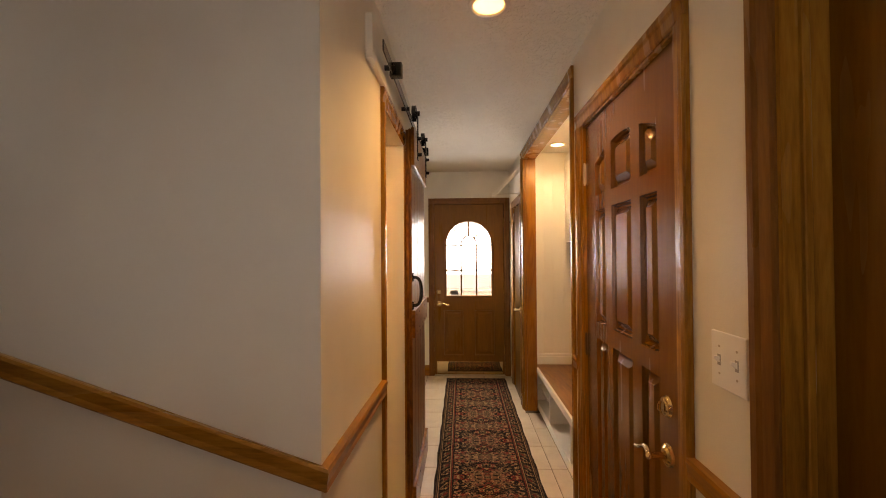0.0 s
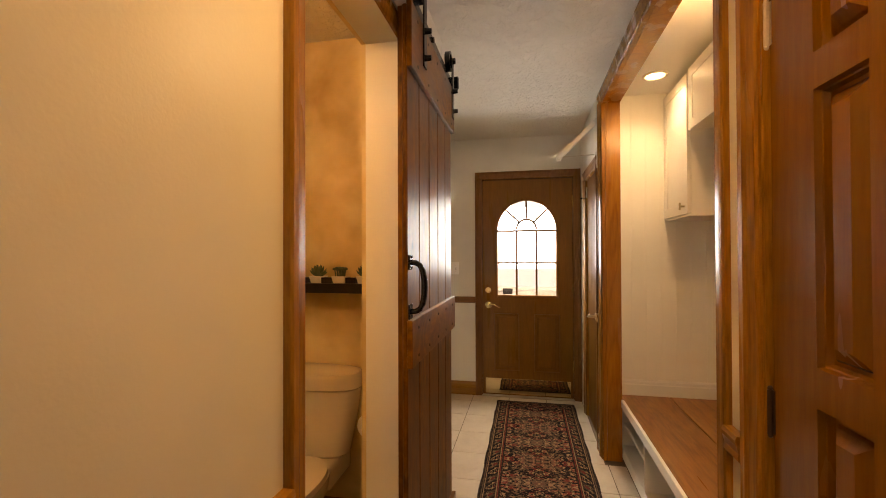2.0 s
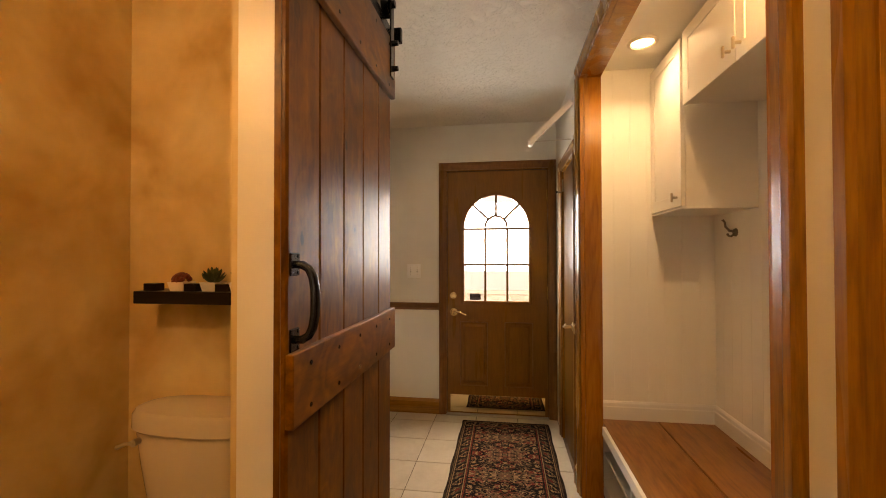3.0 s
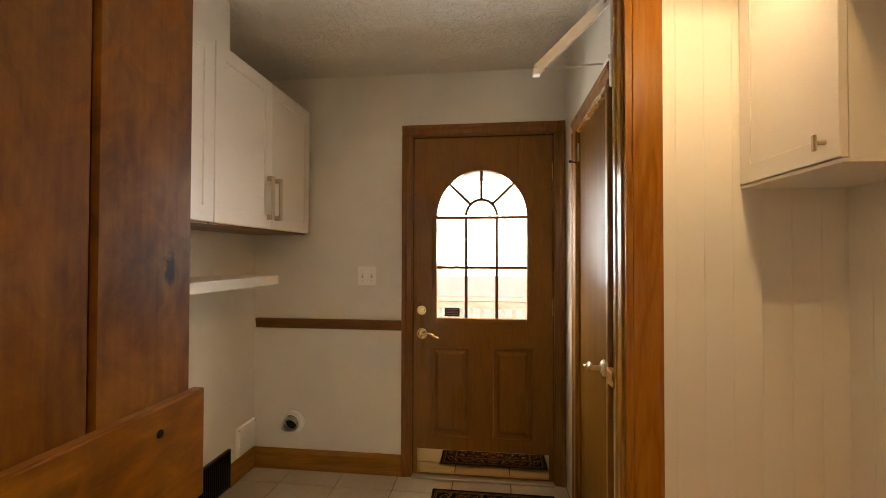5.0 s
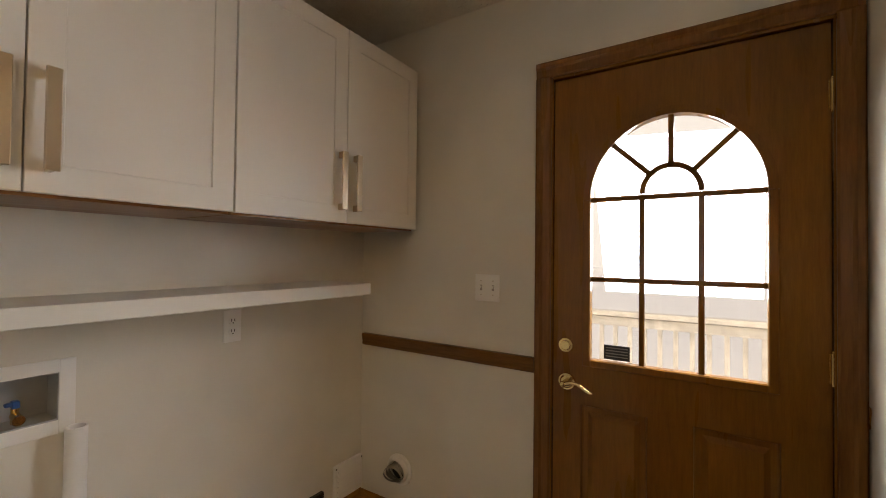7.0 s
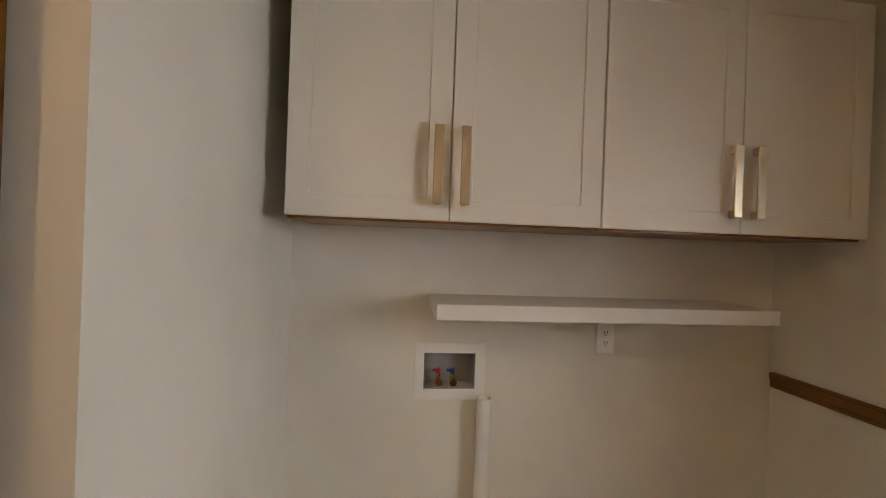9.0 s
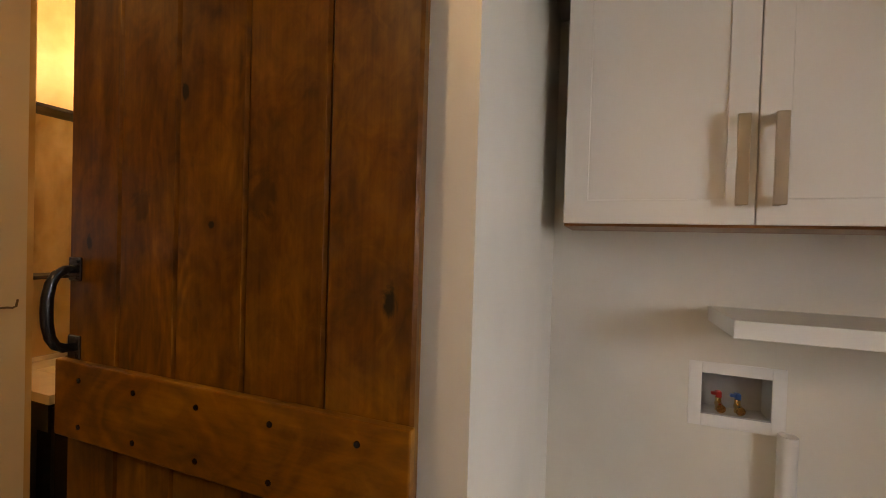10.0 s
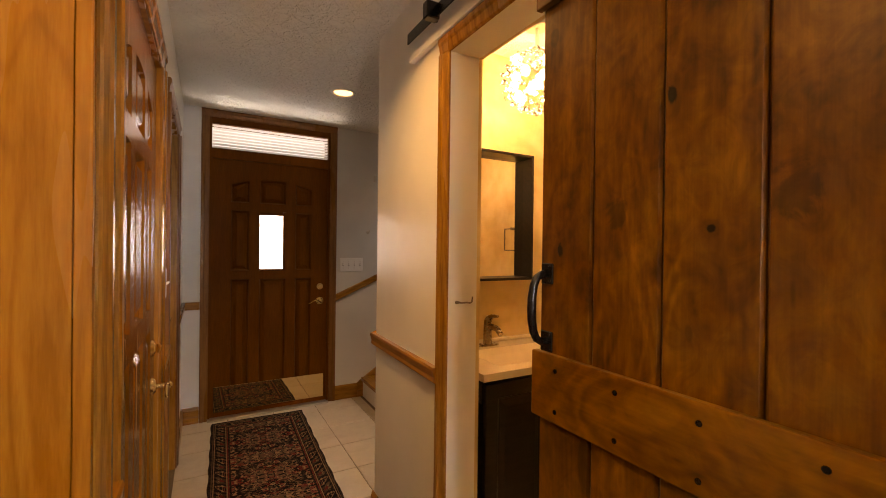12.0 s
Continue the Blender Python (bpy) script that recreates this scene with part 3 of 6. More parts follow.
g = G()
g.loft([[(x + u, y - u * mitre, 0.872 + v) for u, v in rail_profile()] for x, y, mitre in ((XLC, YS, 1), (XL, BATH0 - 0.065, 0))])
setting("trim_rail_hall", g, OAK_Y, "oak chair rail along the wall", "trim")
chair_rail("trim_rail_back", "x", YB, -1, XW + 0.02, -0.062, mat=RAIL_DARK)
chair_rail("trim_rail_back_corner", "x", YB, -1, 0.902, XR)
chair_rail("trim_rail_entry", "y", XR, -1, CD1 + 0.065, GD0 - 0.07)
chair_rail("trim_rail_front", "x", YF, 1, 0.787, XR)
chair_rail("trim_rail_front_corner", "y", XR, -1, YF, CD0 - 0.065)
chair_rail("trim_rail_post", "y", XR, -1, GD1 + 0.07, NOOK0 - 0.065)
chair_rail("trim_rail_store", "y", XR, -1, NOOK1 + 0.065, SD0 - 0.065)
# the sloping rails of the stair
SL, SLF = 0.328, 0.45
g = G()
rings = []
for x, mitre in ((XLC, 1), (-2.4, 0)):
    zz = 0.872 + (XLC - x) * (SL + 0.002)
    rings.append([(x + u * mitre, YS - u, zz + v) for u, v in rail_profile()])
g.loft(rings)
setting("trim_rail_stair", g, OAK_X, "oak rail sloping up the stair wall", "trim")
g = G()
rings = []
for x in (-0.262, -2.4):
    zz = 0.885 + (-0.262 - x) * SLF
    rings.append([(x, YF + u, zz + v) for u, v in rail_profile()])
g.loft(rings)
setting("trim_rail_stair_front", g, OAK_X, "oak rail sloping up the entry wall", "trim")


def baseboard(name, axis, face, out, c0, c1, h=0.125):
    g = G()
    pr = [(0, 0), (0.014, 0), (0.014, h - 0.025), (0.009, h - 0.01), (0.006, h), (0, h)]
    g.prism([(face + out * u, v) for u, v in pr], axis, c0, c1)
    return setting(name, g, OAK_Y if axis == "y" else OAK_X, "oak baseboard", "baseboard")


baseboard("baseboard_back", "x", YB, -1, XW + 0.012, -0.062)
baseboard("baseboard_back_corner", "x", YB, -1, 0.902, XR)
baseboard("baseboard_laundry", "y", XW, 1, 4.12, 5.465)
baseboard("baseboard_laundry_end", "y", XW, 1, 5.745, YB)
baseboard("baseboard_hall", "y", XLC + 0.006, 1, YS, BATH0 - 0.065)
baseboard("baseboard_hall_far", "y", XL, 1, BATH1 + 0.065, YL0)
baseboard("baseboard_entry", "y", XR, -1, CD1 + 0.065, GD0 - 0.07)
baseboard("baseboard_front", "x", YF, 1, -0.5, -0.262)
baseboard("baseboard_front_corner", "x", YF, 1, 0.787, XR)
baseboard("baseboard_front_side", "y", XR, -1, YF, CD0 - 0.065)
baseboard("baseboard_store", "y", XR, -1, NOOK1 + 0.065, SD0 - 0.065)
baseboard("baseboard_bath", "x", YB0, -1, XW, -0.14)


# ---- doors ----
def door_face(g, f, u0, u1, v0, v1, panels, holes=(), depth=0.021):
    """The show face of a door: flat stiles and rails with sunk and raised panels. f maps (u, v, out) to the world. A panel is (u0, u1, v0, v1, left_rise, right_rise):
    with rises the top is an arc that climbs by so much at each end below v1."""
    us = sorted({u0, u1, *[p[0] for p in (*panels, *holes)], *[p[1] for p in (*panels, *holes)]})
    vs = sorted({v0, v1, *[p[2] for p in (*panels, *holes)], *[p[3] for p in (*panels, *holes)]})
    bm = g.bm
    faces = []
    for a, b in zip(us, us[1:]):
        for c, d in zip(vs, vs[1:]):
            mu, mv = (a + b) / 2, (c + d) / 2
            if any(p[0] < mu < p[1] and p[2] < mv < p[3] for p in (*panels, *holes)):
                continue
            faces.append(bm.faces.new([bm.verts.new(f(*q, 0)) for q in ((a, c), (b, c), (b, d), (a, d))]))
    for p in panels:
        a, b, c, d = p[:4]
        dl, dr = (p[4], p[5]) if len(p) > 4 else (0, 0)

        def ring(inset, out):
            pts = [(a + inset, c + inset), (b - inset, c + inset)]
            n = 9 if (dl or dr) else 2
            for i in range(n):
                s = i / (n - 1)
                u = b - inset + (a - b + 2 * inset) * s
                if dl == dr:
                    drop = dl * (2 * s - 1) ** 2
                else:
                    drop = dr + (dl - dr) * s - 0.008 * s * (1 - s)
                pts.append((u, d - inset - drop))
            return [f(u, v, out) for u, v in pts]
        rs = [ring(0, 0), ring(0.003, -depth * 0.5), ring(0.006, -depth * 0.55), ring(0.010, -depth), ring(0.017, -depth), ring(0.022, -depth * 0.75), ring(0.042, -depth * 0.1), ring(0.045, -depth * 0.1)]
        rv = [[bm.verts.new(q) for q in r] for r in rs]
        n = len(rv[0])
        for r, s in zip(rv, rv[1:]):
            for k in range(n):
                faces.append(bm.faces.new((r[k], r[(k + 1) % n], s[(k + 1) % n], s[k])))
        faces.append(bm.faces.new(rv[-1]))
        if dl or dr:
            top = [bm.verts.new(q) for q in rs[0][2:]]
            corner_r, corner_l = bm.verts.new(f(b, d, 0)), bm.verts.new(f(a, d, 0))
            mid = len(top) // 2
            faces.append(bm.faces.new([corner_r, *top[:mid + 1][::-1]][::-1]) if mid > 1 else None)
            faces.append(bm.faces.new([corner_l, *top[mid:]]))
            faces.append(bm.faces.new([corner_r, top[mid], corner_l]))
    bmesh.ops.recalc_face_normals(bm, faces=[q for q in faces if q])


def leaf_shell(g, f, u0, u1, v0, v1, thick):
    """Edges and back of a door leaf whose face door_face() draws."""
    bm = g.bm
    q = [(u0, v0), (u1, v0), (u1, v1), (u0, v1)]
    a = [bm.verts.new(f(u, v, 0)) for u, v in q]
    b = [bm.verts.new(f(u, v, -thick)) for u, v in q]
    for i in range(4):
        k = (i + 1) % 4
        bm.faces.new((a[i], a[k], b[k], b[i]))


def lever(parent, f, u, v, way, mat, label="", long=0.105):
    """A lever handle with its rose: f maps (u, v, out); way is the direction of the lever along u."""
    h = G()
    h.cyl(f(u, v, 0.0), f(u, v, 0.008), 0.033, 0.031, 28)
    h.cyl(f(u, v, 0.008), f(u, v, 0.014), 0.026, 0.020, 28)
    rose = part("handle_rose", h, mat, parent, label, True)
    h = G()
    h.cyl(f(u, v, 0.012), f(u, v, 0.055), 0.0105, None, 16)
    h.ball(f(u, v, 0.055), 0.012)
    pts = [f(u + way * long * s, v + 0.012 * math.sin(s * 5.2) * (0.4 + s), 0.055 - 0.006 * math.sin(s * 3.1)) for s in [i / 10 for i in range(11)]]
    h.tube(pts, [0.0085, 0.0085, 0.008, 0.0075, 0.007, 0.0068, 0.0065, 0.006, 0.006, 0.0055, 0.004], 10, 0.75)
    part("lever", h, mat, rose, "", True)


def deadbolt(parent, f, u, v, mat, oval=False):
    h = G()
    h.cyl(f(u, v, 0), f(u, v, 0.009), 0.031, 0.027, 26)
    h.cyl(f(u, v, 0.009), f(u, v, 0.013), 0.02, 0.017, 20)
    rose = part("deadbolt", h, mat, parent, "", True)
    if oval:
        h = G()
        p = Vector(f(u, v, 0.022))
        h.tube([f(u, v - 0.016, 0.02), f(u, v - 0.006, 0.024), f(u, v + 0.006, 0.024), f(u, v + 0.016, 0.02)], [0.005, 0.008, 0.008, 0.005], 10, 0.6)
        part("thumb_turn", h, mat, rose, "", True)


def hinge(parent, f, u, v, mat):
    h = G()
    h.cyl(f(u, v - 0.045, 0.006), f(u, v + 0.045, 0.006), 0.0065, None, 12)
    for k in (-0.048, 0.048):
        h.ball(f(u, v + k, 0.006), 0.006, n=8)
    a, b = f(u - 0.009, v - 0.044, 0.0), f(u + 0.007, v + 0.044, 0.002)
    h.box(a[0], b[0], a[1], b[1], a[2], b[2])
    part("hinge", h, mat, parent, "", True)


def nine_panels(u0, u1, drop=0.0):
    c, k = (u0 + u1) / 2, (u1 - u0) / 0.84
    cols = [(c - 0.29 * k, c - 0.168 * k), (c - 0.095 * k, c + 0.095 * k), (c + 0.168 * k, c + 0.29 * k)]
    out = []
    for i, (a, b) in enumerate(cols):
        out.append((a, b, 0.19, 1.096 - drop))
        out.append((a, b, 1.166 - drop, 1.652 - drop))
        dl, dr = ((0.056, 0.02), (0.008, 0.008), (0.02, 0.056))[i]
        out.append((a, b, 1.716 - drop, 1.912 - drop, dl, dr))
    return out, cols


# garage door
XD = XR + 0.012
fg = lambda u, v, d: (XD - d, u, v)
gd = thing("garage_door", (XD, 2.565, 0), "glossy stained nine-panel door, closed, in an oak frame", "door")
g = G()
pans, _ = nine_panels(GD0 + 0.012, GD1 - 0.012, 0.022)
door_face(g, fg, GD0 + 0.012, GD1 - 0.012, 0.012, DOORH - 0.012, pans)
leaf_shell(g, fg, GD0 + 0.012, GD1 - 0.012, 0.012, DOORH - 0.012, 0.04)
part("door_leaf", g, DOOR, gd)
lever(gd, fg, GD0 + 0.09, 0.862, 1, BRASS, "polished brass rose")
deadbolt(gd, fg, GD0 + 0.095, 1.0, BRASS, True)
for z in (0.22, 1.02, 1.815):
    hinge(gd, fg, GD1 - 0.008, z, NICKEL if z > 1.5 else DARK_HINGE)

# closet door, set back in its frame
fc = lambda u, v, d: (XR + 0.085 - d, u, v)
cd = thing("closet_door", (XR + 0.085, 1.35, 0), "dark stained six-panel closet door set back in its frame", "door")
g = G()
cu0, cu1 = CD0 + 0.012, CD1 - 0.012
cm = (cu0 + cu1) / 2
pans = []
for a, b in ((cu0 + 0.1, cm - 0.05), (cm + 0.05, cu1 - 0.1)):
    pans += [(a, b, 0.2, 0.78), (a, b, 0.9, 1.52), (a, b, 1.62, 1.9)]
door_face(g, fc, cu0, cu1, 0.012, DOORH - 0.012, pans)
leaf_shell(g, fc, cu0, cu1, 0.012, DOORH - 0.012, 0.035)
part("door_leaf", g, DOOR, cd)
lever(cd, fc, CD0 + 0.08, 0.93, 1, BRASS)
g = G()
g.box(XR + 0.03, XR + 0.045, CD0 + 0.010, CD0 + 0.022, 0, DOORH - 0.012, 0.002)
g.box(XR + 0.03, XR + 0.045, CD1 - 0.022, CD1 - 0.010, 0, DOORH - 0.012, 0.002)
g.box(XR + 0.03, XR + 0.045, CD0 + 0.022, CD1 - 0.022, DOORH - 0.024, DOORH - 0.012, 0.002)
setting("trim_closet_stop", g, OAK_Z, "oak door stop", "trim")

# store door, flush
fs = lambda u, v, d: (XD - d, u, v)
sd = thing("store_door", (XD, 5.383, 0), "flush glossy stained wooden closet door with a nickel lever", "door")
part("door_leaf", G().box(XD, XD + 0.035, SD0 + 0.012, SD1 - 0.012, 0.012, SDH - 0.012, 0.0015), DOOR_FLUSH, sd)
lever(sd, fs, SD0 + 0.105, 0.885, 1, NICKEL, "satin nickel rose")
h = G()
h.cyl(fs(SD1 - 0.006, 1.80, 0.006), fs(SD1 - 0.006, 1.89, 0.006), 0.0065, None, 12)
part("hinge", h, NICKEL, sd, "", True)
h = G()
h.cyl(fs(SD1 + 0.004, 1.795, 0.01), fs(SD1 - 0.03, 1.795, 0.05), 0.004, None, 10)
h.ball(fs(SD1 - 0.03, 1.795, 0.05), 0.008, n=10)
part("hinge_stop", h, IRON, sd, "", True)

# back door
YD = YB + 0.014
fb = lambda u, v, d: (u, YD - d, v)
BX0, BX1, BZ1 = 0.008, 0.832, 2.036
WX0, WX1, WZ0, WZS = 0.143, 0.690, 0.945, 1.553
WC, WR = (WX0 + WX1) / 2, (WX1 - WX0) / 2
bd = thing("back_door", (0.42, YD, 0), "stained exterior door with an arched divided window", "door")
g = G()
door_face(g, fb, BX0, BX1, 0.012, WZ0, [(0.115, 0.345, 0.24, 0.775), (0.485, 0.715, 0.24, 0.775)])
g.box(BX0, BX1, YD + 0.014, YD + 0.044, 0.012, WZ0)
g.box(BX0, WX0, YD, YD + 0.044, WZ0, WZS)
g.box(WX1, BX1, YD, YD + 0.044, WZ0, WZS)
RISE = 1.055
arc = [(WC + WR * math.cos(a), WZS + RISE * WR * math.sin(a)) for a in [math.pi * i / 32 for i in range(33)]]
for half in (0, 1):
    ar = arc[:17] if half == 0 else arc[16:]
    if half == 0:
        out = [(BX1, WZS), (BX1, BZ1), (WC, BZ1), *ar[::-1]]
    else:
        out = [(WC, BZ1), (BX0, BZ1), (BX0, WZS), *ar[::-1]]
    g.prism(out, "y", YD, YD + 0.044)
g.box(BX0, BX1, YD + 0.003, YD + 0.014, 0.012, 0.24)
part("door_leaf", g, DOOR_GOLD, bd)


def arch_strip(g, c, zs, r0, r1, y0, y1, a0=0.0, a1=math.pi, n=32):
    """A curved bar between two radii."""
    for i in range(n):
        p, q = a0 + (a1 - a0) * i / n, a0 + (a1 - a0) * (i + 1) / n
        g.prism([(c + r0 * math.cos(p), zs + RISE * r0 * math.sin(p)), (c + r1 * math.cos(p), zs + RISE * r1 * math.sin(p)), (c + r1 * math.cos(q), zs + RISE * r1 * math.sin(q)), (c + r0 * math.cos(q), zs + RISE * r0 * math.sin(q))], "y", y0, y1)


wf = G()
y0, y1 = YD - 0.011, YD + 0.03
wf.box(WX0 - 0.022, WX0 + 0.006, y0, y1, WZ0 - 0.022, WZS, 0.004)
wf.box(WX1 - 0.006, WX1 + 0.022, y0, y1, WZ0 - 0.022, WZS, 0.004)
wf.box(WX0 + 0.006, WX1 - 0.006, y0, y1, WZ0 - 0.022, WZ0 + 0.006, 0.004)
arch_strip(wf, WC, WZS, WR - 0.006, WR + 0.010, y0, y1)
arch_strip(wf, WC, WZS, WR + 0.010, WR + 0.022, y0 + 0.005, y1)
frame_b = part("window_frame", wf, DOOR_GOLD, bd, "stained arched window frame")
mu = G()
my0, my1 = YD + 0.002, YD + 0.016
tw = WR * 2 / 3
for i in (1, 2):
    x = WX0 + tw * i
    mu.box(x - 0.009, x + 0.009, my0, my1, WZ0, WZS, 0.002)
for z in (WZS, 1.253):
    mu.box(WX0, WX1, my0 - 0.002, my1 + 0.002, z - 0.009, z + 0.009, 0.002)
r_in = tw / 2
arch_strip(mu, WC, WZS + 0.012, r_in - 0.009, r_in + 0.009, my0, my1)
for a in (45, 90, 135):
    ca, sa = math.cos(radians(a)), math.sin(radians(a))
    p = [(WC + r_in * ca, WZS + 0.012 + RISE * r_in * sa), (WC + WR * ca, WZS + RISE * WR * sa)]
    nx, nz = -sa * 0.009, ca * 0.009
    mu.prism([(p[0][0] + nx, p[0][1] + nz), (p[0][0] - nx, p[0][1] - nz), (p[1][0] - nx, p[1][1] - nz), (p[1][0] + nx, p[1][1] + nz)], "y", my0, my1)
part("muntins", mu, DOOR, frame_b, "dark brown glazing bars")

GLASS, gt, gb = material("window_glass", 0.0)
gb.inputs["Transmission Weight"].default_value = 1.0
gb.inputs["IOR"].default_value = 1.45
gl = G()
gl.prism([(WX0, WZ0), (WX1, WZ0), *arc], "y", YD + 0.018, YD + 0.022)
pane = part("pane", gl, GLASS, frame_b, "clear window glass")
pane.visible_shadow = False
STICKER = plain("dark_sticker", (0.02, 0.022, 0.035), 0.5, 0.2)
STICKER_LINE = plain("sticker_print", (0.30, 0.31, 0.36), 0.5, 0.1)
sk = part("sticker", G().box(0.195, 0.285, YD + 0.0155, YD + 0.0172, 0.957, 1.010), STICKER, bd, "dark security sticker with pale print lines")
gl = G()
for k in range(4):
    gl.box(0.202, 0.278, YD + 0.0145, YD + 0.0157, 0.967 + k * 0.0105, 0.9705 + k * 0.0105)
part("print_line", gl, STICKER_LINE, sk)
part("kick_plate", G().box(0.03, 0.81, YD - 0.003, YD, 0.022, 0.165, 0.001), PLATE, bd, "polished brass kick plate")
g = G()
for x in (0.045, 0.24, 0.42, 0.60, 0.795):
    for z in (0.035, 0.152):
        g.cyl((x, YD - 0.003, z), (x, YD - 0.005, z), 0.004, 0.002, 8)
part("plate_screws", g, BRASS, bd)
lever(bd, fb, 0.062, 0.855, 1, BRASS, "polished brass rose", 0.11)
deadbolt(bd, fb, 0.058, 0.995, BRASS)
for z in (0.3, 1.02, 1.82):
    hinge(bd, fb, 0.834, z, BRASS)
THRESH = metal("threshold_alloy", (0.45, 0.40, 0.33), 0.35)
setting("threshold_back", G().box(0.0, 0.84, YB - 0.03, YB + 0.12, 0, 0.012, 0.003), THRESH, "metal door threshold", "threshold")

# front door
YE = YF - 0.012
ff = lambda u, v, d: (u, YE + d, v)
FX0, FX1 = -0.188, 0.714
fd = thing("front_door", (0.27, YE, 0), "dark stained nine-panel front door with a small window", "door")
g = G()
pans, _ = nine_panels(FX0, FX1)
mid = pans[4]
pans = [p for i, p in enumerate(pans) if i != 4]
door_face(g, ff, FX0, FX1, 0.015, 2.05, pans, [mid])
leaf_shell(g, ff, FX0, FX1, 0.015, 2.05, 0.04)
# opening frame of the small window
m0, m1, n0, n1 = mid[:4]
for a, b, c, d in ((m0, 0.183, n0, n1), (0.363, m1, n0, n1), (0.183, 0.363, n0, 1.178), (0.183, 0.363, 1.620, n1)):
    g.box(a, b, YE - 0.02, YE + 0.003, c, d, 0.002)
part("door_leaf", g, DOOR_DARK, fd)
pane = part("pane", G().box(0.183, 0.363, YE - 0.016, YE - 0.012, 1.178, 1.620), GLASS, fd, "clear narrow window glass")
pane.visible_shadow = False
LEAD = plain("lead_came", (0.35, 0.35, 0.36), 0.5)
g = G()
for k in range(3):
    zc = 1.275 + k * 0.125
    g.tube([(0.2745, YE - 0.010, zc - 0.05), (0.30, YE - 0.010, zc), (0.2745, YE - 0.010, zc + 0.05), (0.25, YE - 0.010, zc), (0.2745, YE - 0.010, zc - 0.05)], 0.0015, 5)
part("lead_lines", g, LEAD, fd)
part("kick_plate", G().box(-0.165, 0.69, YE, YE + 0.003, 0.05, 0.252, 0.001), PLATE, fd, "polished brass kick plate")
lever(fd, ff, -0.125, 0.895, 1, BRASS, "brass rose")
deadbolt(fd, ff, -0.125, 1.02, BRASS)
g = G()
for a, b, c, d in ((-0.216, -0.187, 0, 2.374), (0.713, 0.739, 0, 2.374), (-0.187, 0.713, 2.051, 2.13), (-0.187, 0.713, 2.32, 2.374)):
    g.box(a, b, YF - 0.14, YF + 0.004, c, d, 0.002)
setting("trim_front_jamb", g, DOOR_DARK, "dark stained jamb and transom bar of the front door", "trim")
tr = thing("transom_window", (0.27, YF - 0.05, 2.115), "narrow transom window with closed white blind slats", "window", kind="structure")
pane = part("pane", G().box(-0.187, 0.713, YF - 0.06, YF - 0.055, 2.13, 2.32), GLASS, tr, "clear transom glass")
pane.visible_shadow = False
SLAT, st_, sb_ = material("translucent_blind", 0.5, 0.0, (0.85, 0.85, 0.84))
sb_.inputs["Transmission Weight"].default_value = 0.0
tl = st_.nodes.new("ShaderNodeBsdfTranslucent")
tl.inputs["Color"].default_value = (0.9, 0.9, 0.9, 1)
mx = st_.nodes.new("ShaderNodeMixShader")
mx.inputs[0].default_value = 0.6
st_.links.new(sb_.outputs[0], mx.inputs[1])
st_.links.new(tl.outputs[0], mx.inputs[2])
st_.links.new(mx.outputs[0], st_.nodes["Material Output"].inputs["Surface"])
for k in range(8):
    z = 2.141 + k * 0.024
    s = G().prism([(YF - 0.034, z - 0.005), (YF - 0.0335, z - 0.0065), (YF - 0.016, z + 0.0065), (YF - 0.0165, z + 0.008)], "x", -0.185, 0.711)
    part("slat", s, SLAT, tr)
setting("threshold_front", G().box(-0.2, 0.73, YF - 0.14, YF + 0.05, 0, 0.014, 0.004), THRESH, "metal front door threshold", "threshold")


# ---- barn door and its track ----
bdoor = thing("barn_door", (0.05, 3.66, 0.02), "knotty stained plank barn door slid open on a black track", "door")
DY0, DY1, DX0, DX1 = 3.262, 4.038, 0.028, 0.056
DZ0, DZ1 = 0.02, 2.14
CUTS = (DY0, 3.415, 3.567, 3.726, 3.886, DY1)
part("backing", G().box(DX0 - 0.004, DX0 + 0.018, DY0 + 0.006, DY1 - 0.006, DZ0 + 0.006, DZ1 - 0.006), BARN_Z, bdoor)
for a, b in zip(CUTS, CUTS[1:]):
    g = G().box(DX0 + 0.010, DX1, a + 0.001, b - 0.001, DZ0, DZ1, 0.005)
    part("plank", g, BARN_Z, bdoor, centre=(0.04, (a + b) / 2, 1.05))
screws = []
for z0, z1 in ((0.02, 0.18), (0.985, 1.136), (1.935, 2.145)):
    bd_ = part("cross_board", G().box(DX1, DX1 + 0.018, DY0 - 0.006, DY1 + 0.004, z0, z1, 0.003, 2), BARN_Y, bdoor, centre=(0.06, 3.66, (z0 + z1) / 2))
    for i in range(5):
        for z in (z0 + 0.027, z1 - 0.033):
            y = 3.334 + i * 0.1565
            part("screw", G().cyl((DX1 + 0.016, y, z), (DX1 + 0.0195, y, z), 0.006, 0.005, 10), IRON, bd_)
hy = 3.289
hd = G()
for z in (1.160, 1.317):
    hd.box(DX1, DX1 + 0.005, hy - 0.019, hy + 0.019, z - 0.024, z + 0.024, 0.002)
    for k in (-0.017, 0.017):
        hd.ball((DX1 + 0.005, hy + 0.011, z + k), 0.0042, 0.6, 1, 1, 8)
grip = [(0.004, 1.317), (0.02, 1.316), (0.034, 1.308), (0.043, 1.291), (0.048, 1.264), (0.049, 1.2385), (0.048, 1.213), (0.043, 1.186), (0.034, 1.169), (0.02, 1.161), (0.004, 1.160)]
hd.tube([(DX1 + u, hy, v) for u, v in grip], [0.008, 0.009, 0.009, 0.0095, 0.010, 0.0105, 0.010, 0.0095, 0.009, 0.009, 0.008], 12)
part("pull_handle", hd, IRON, bdoor, "black iron pull handle", True)
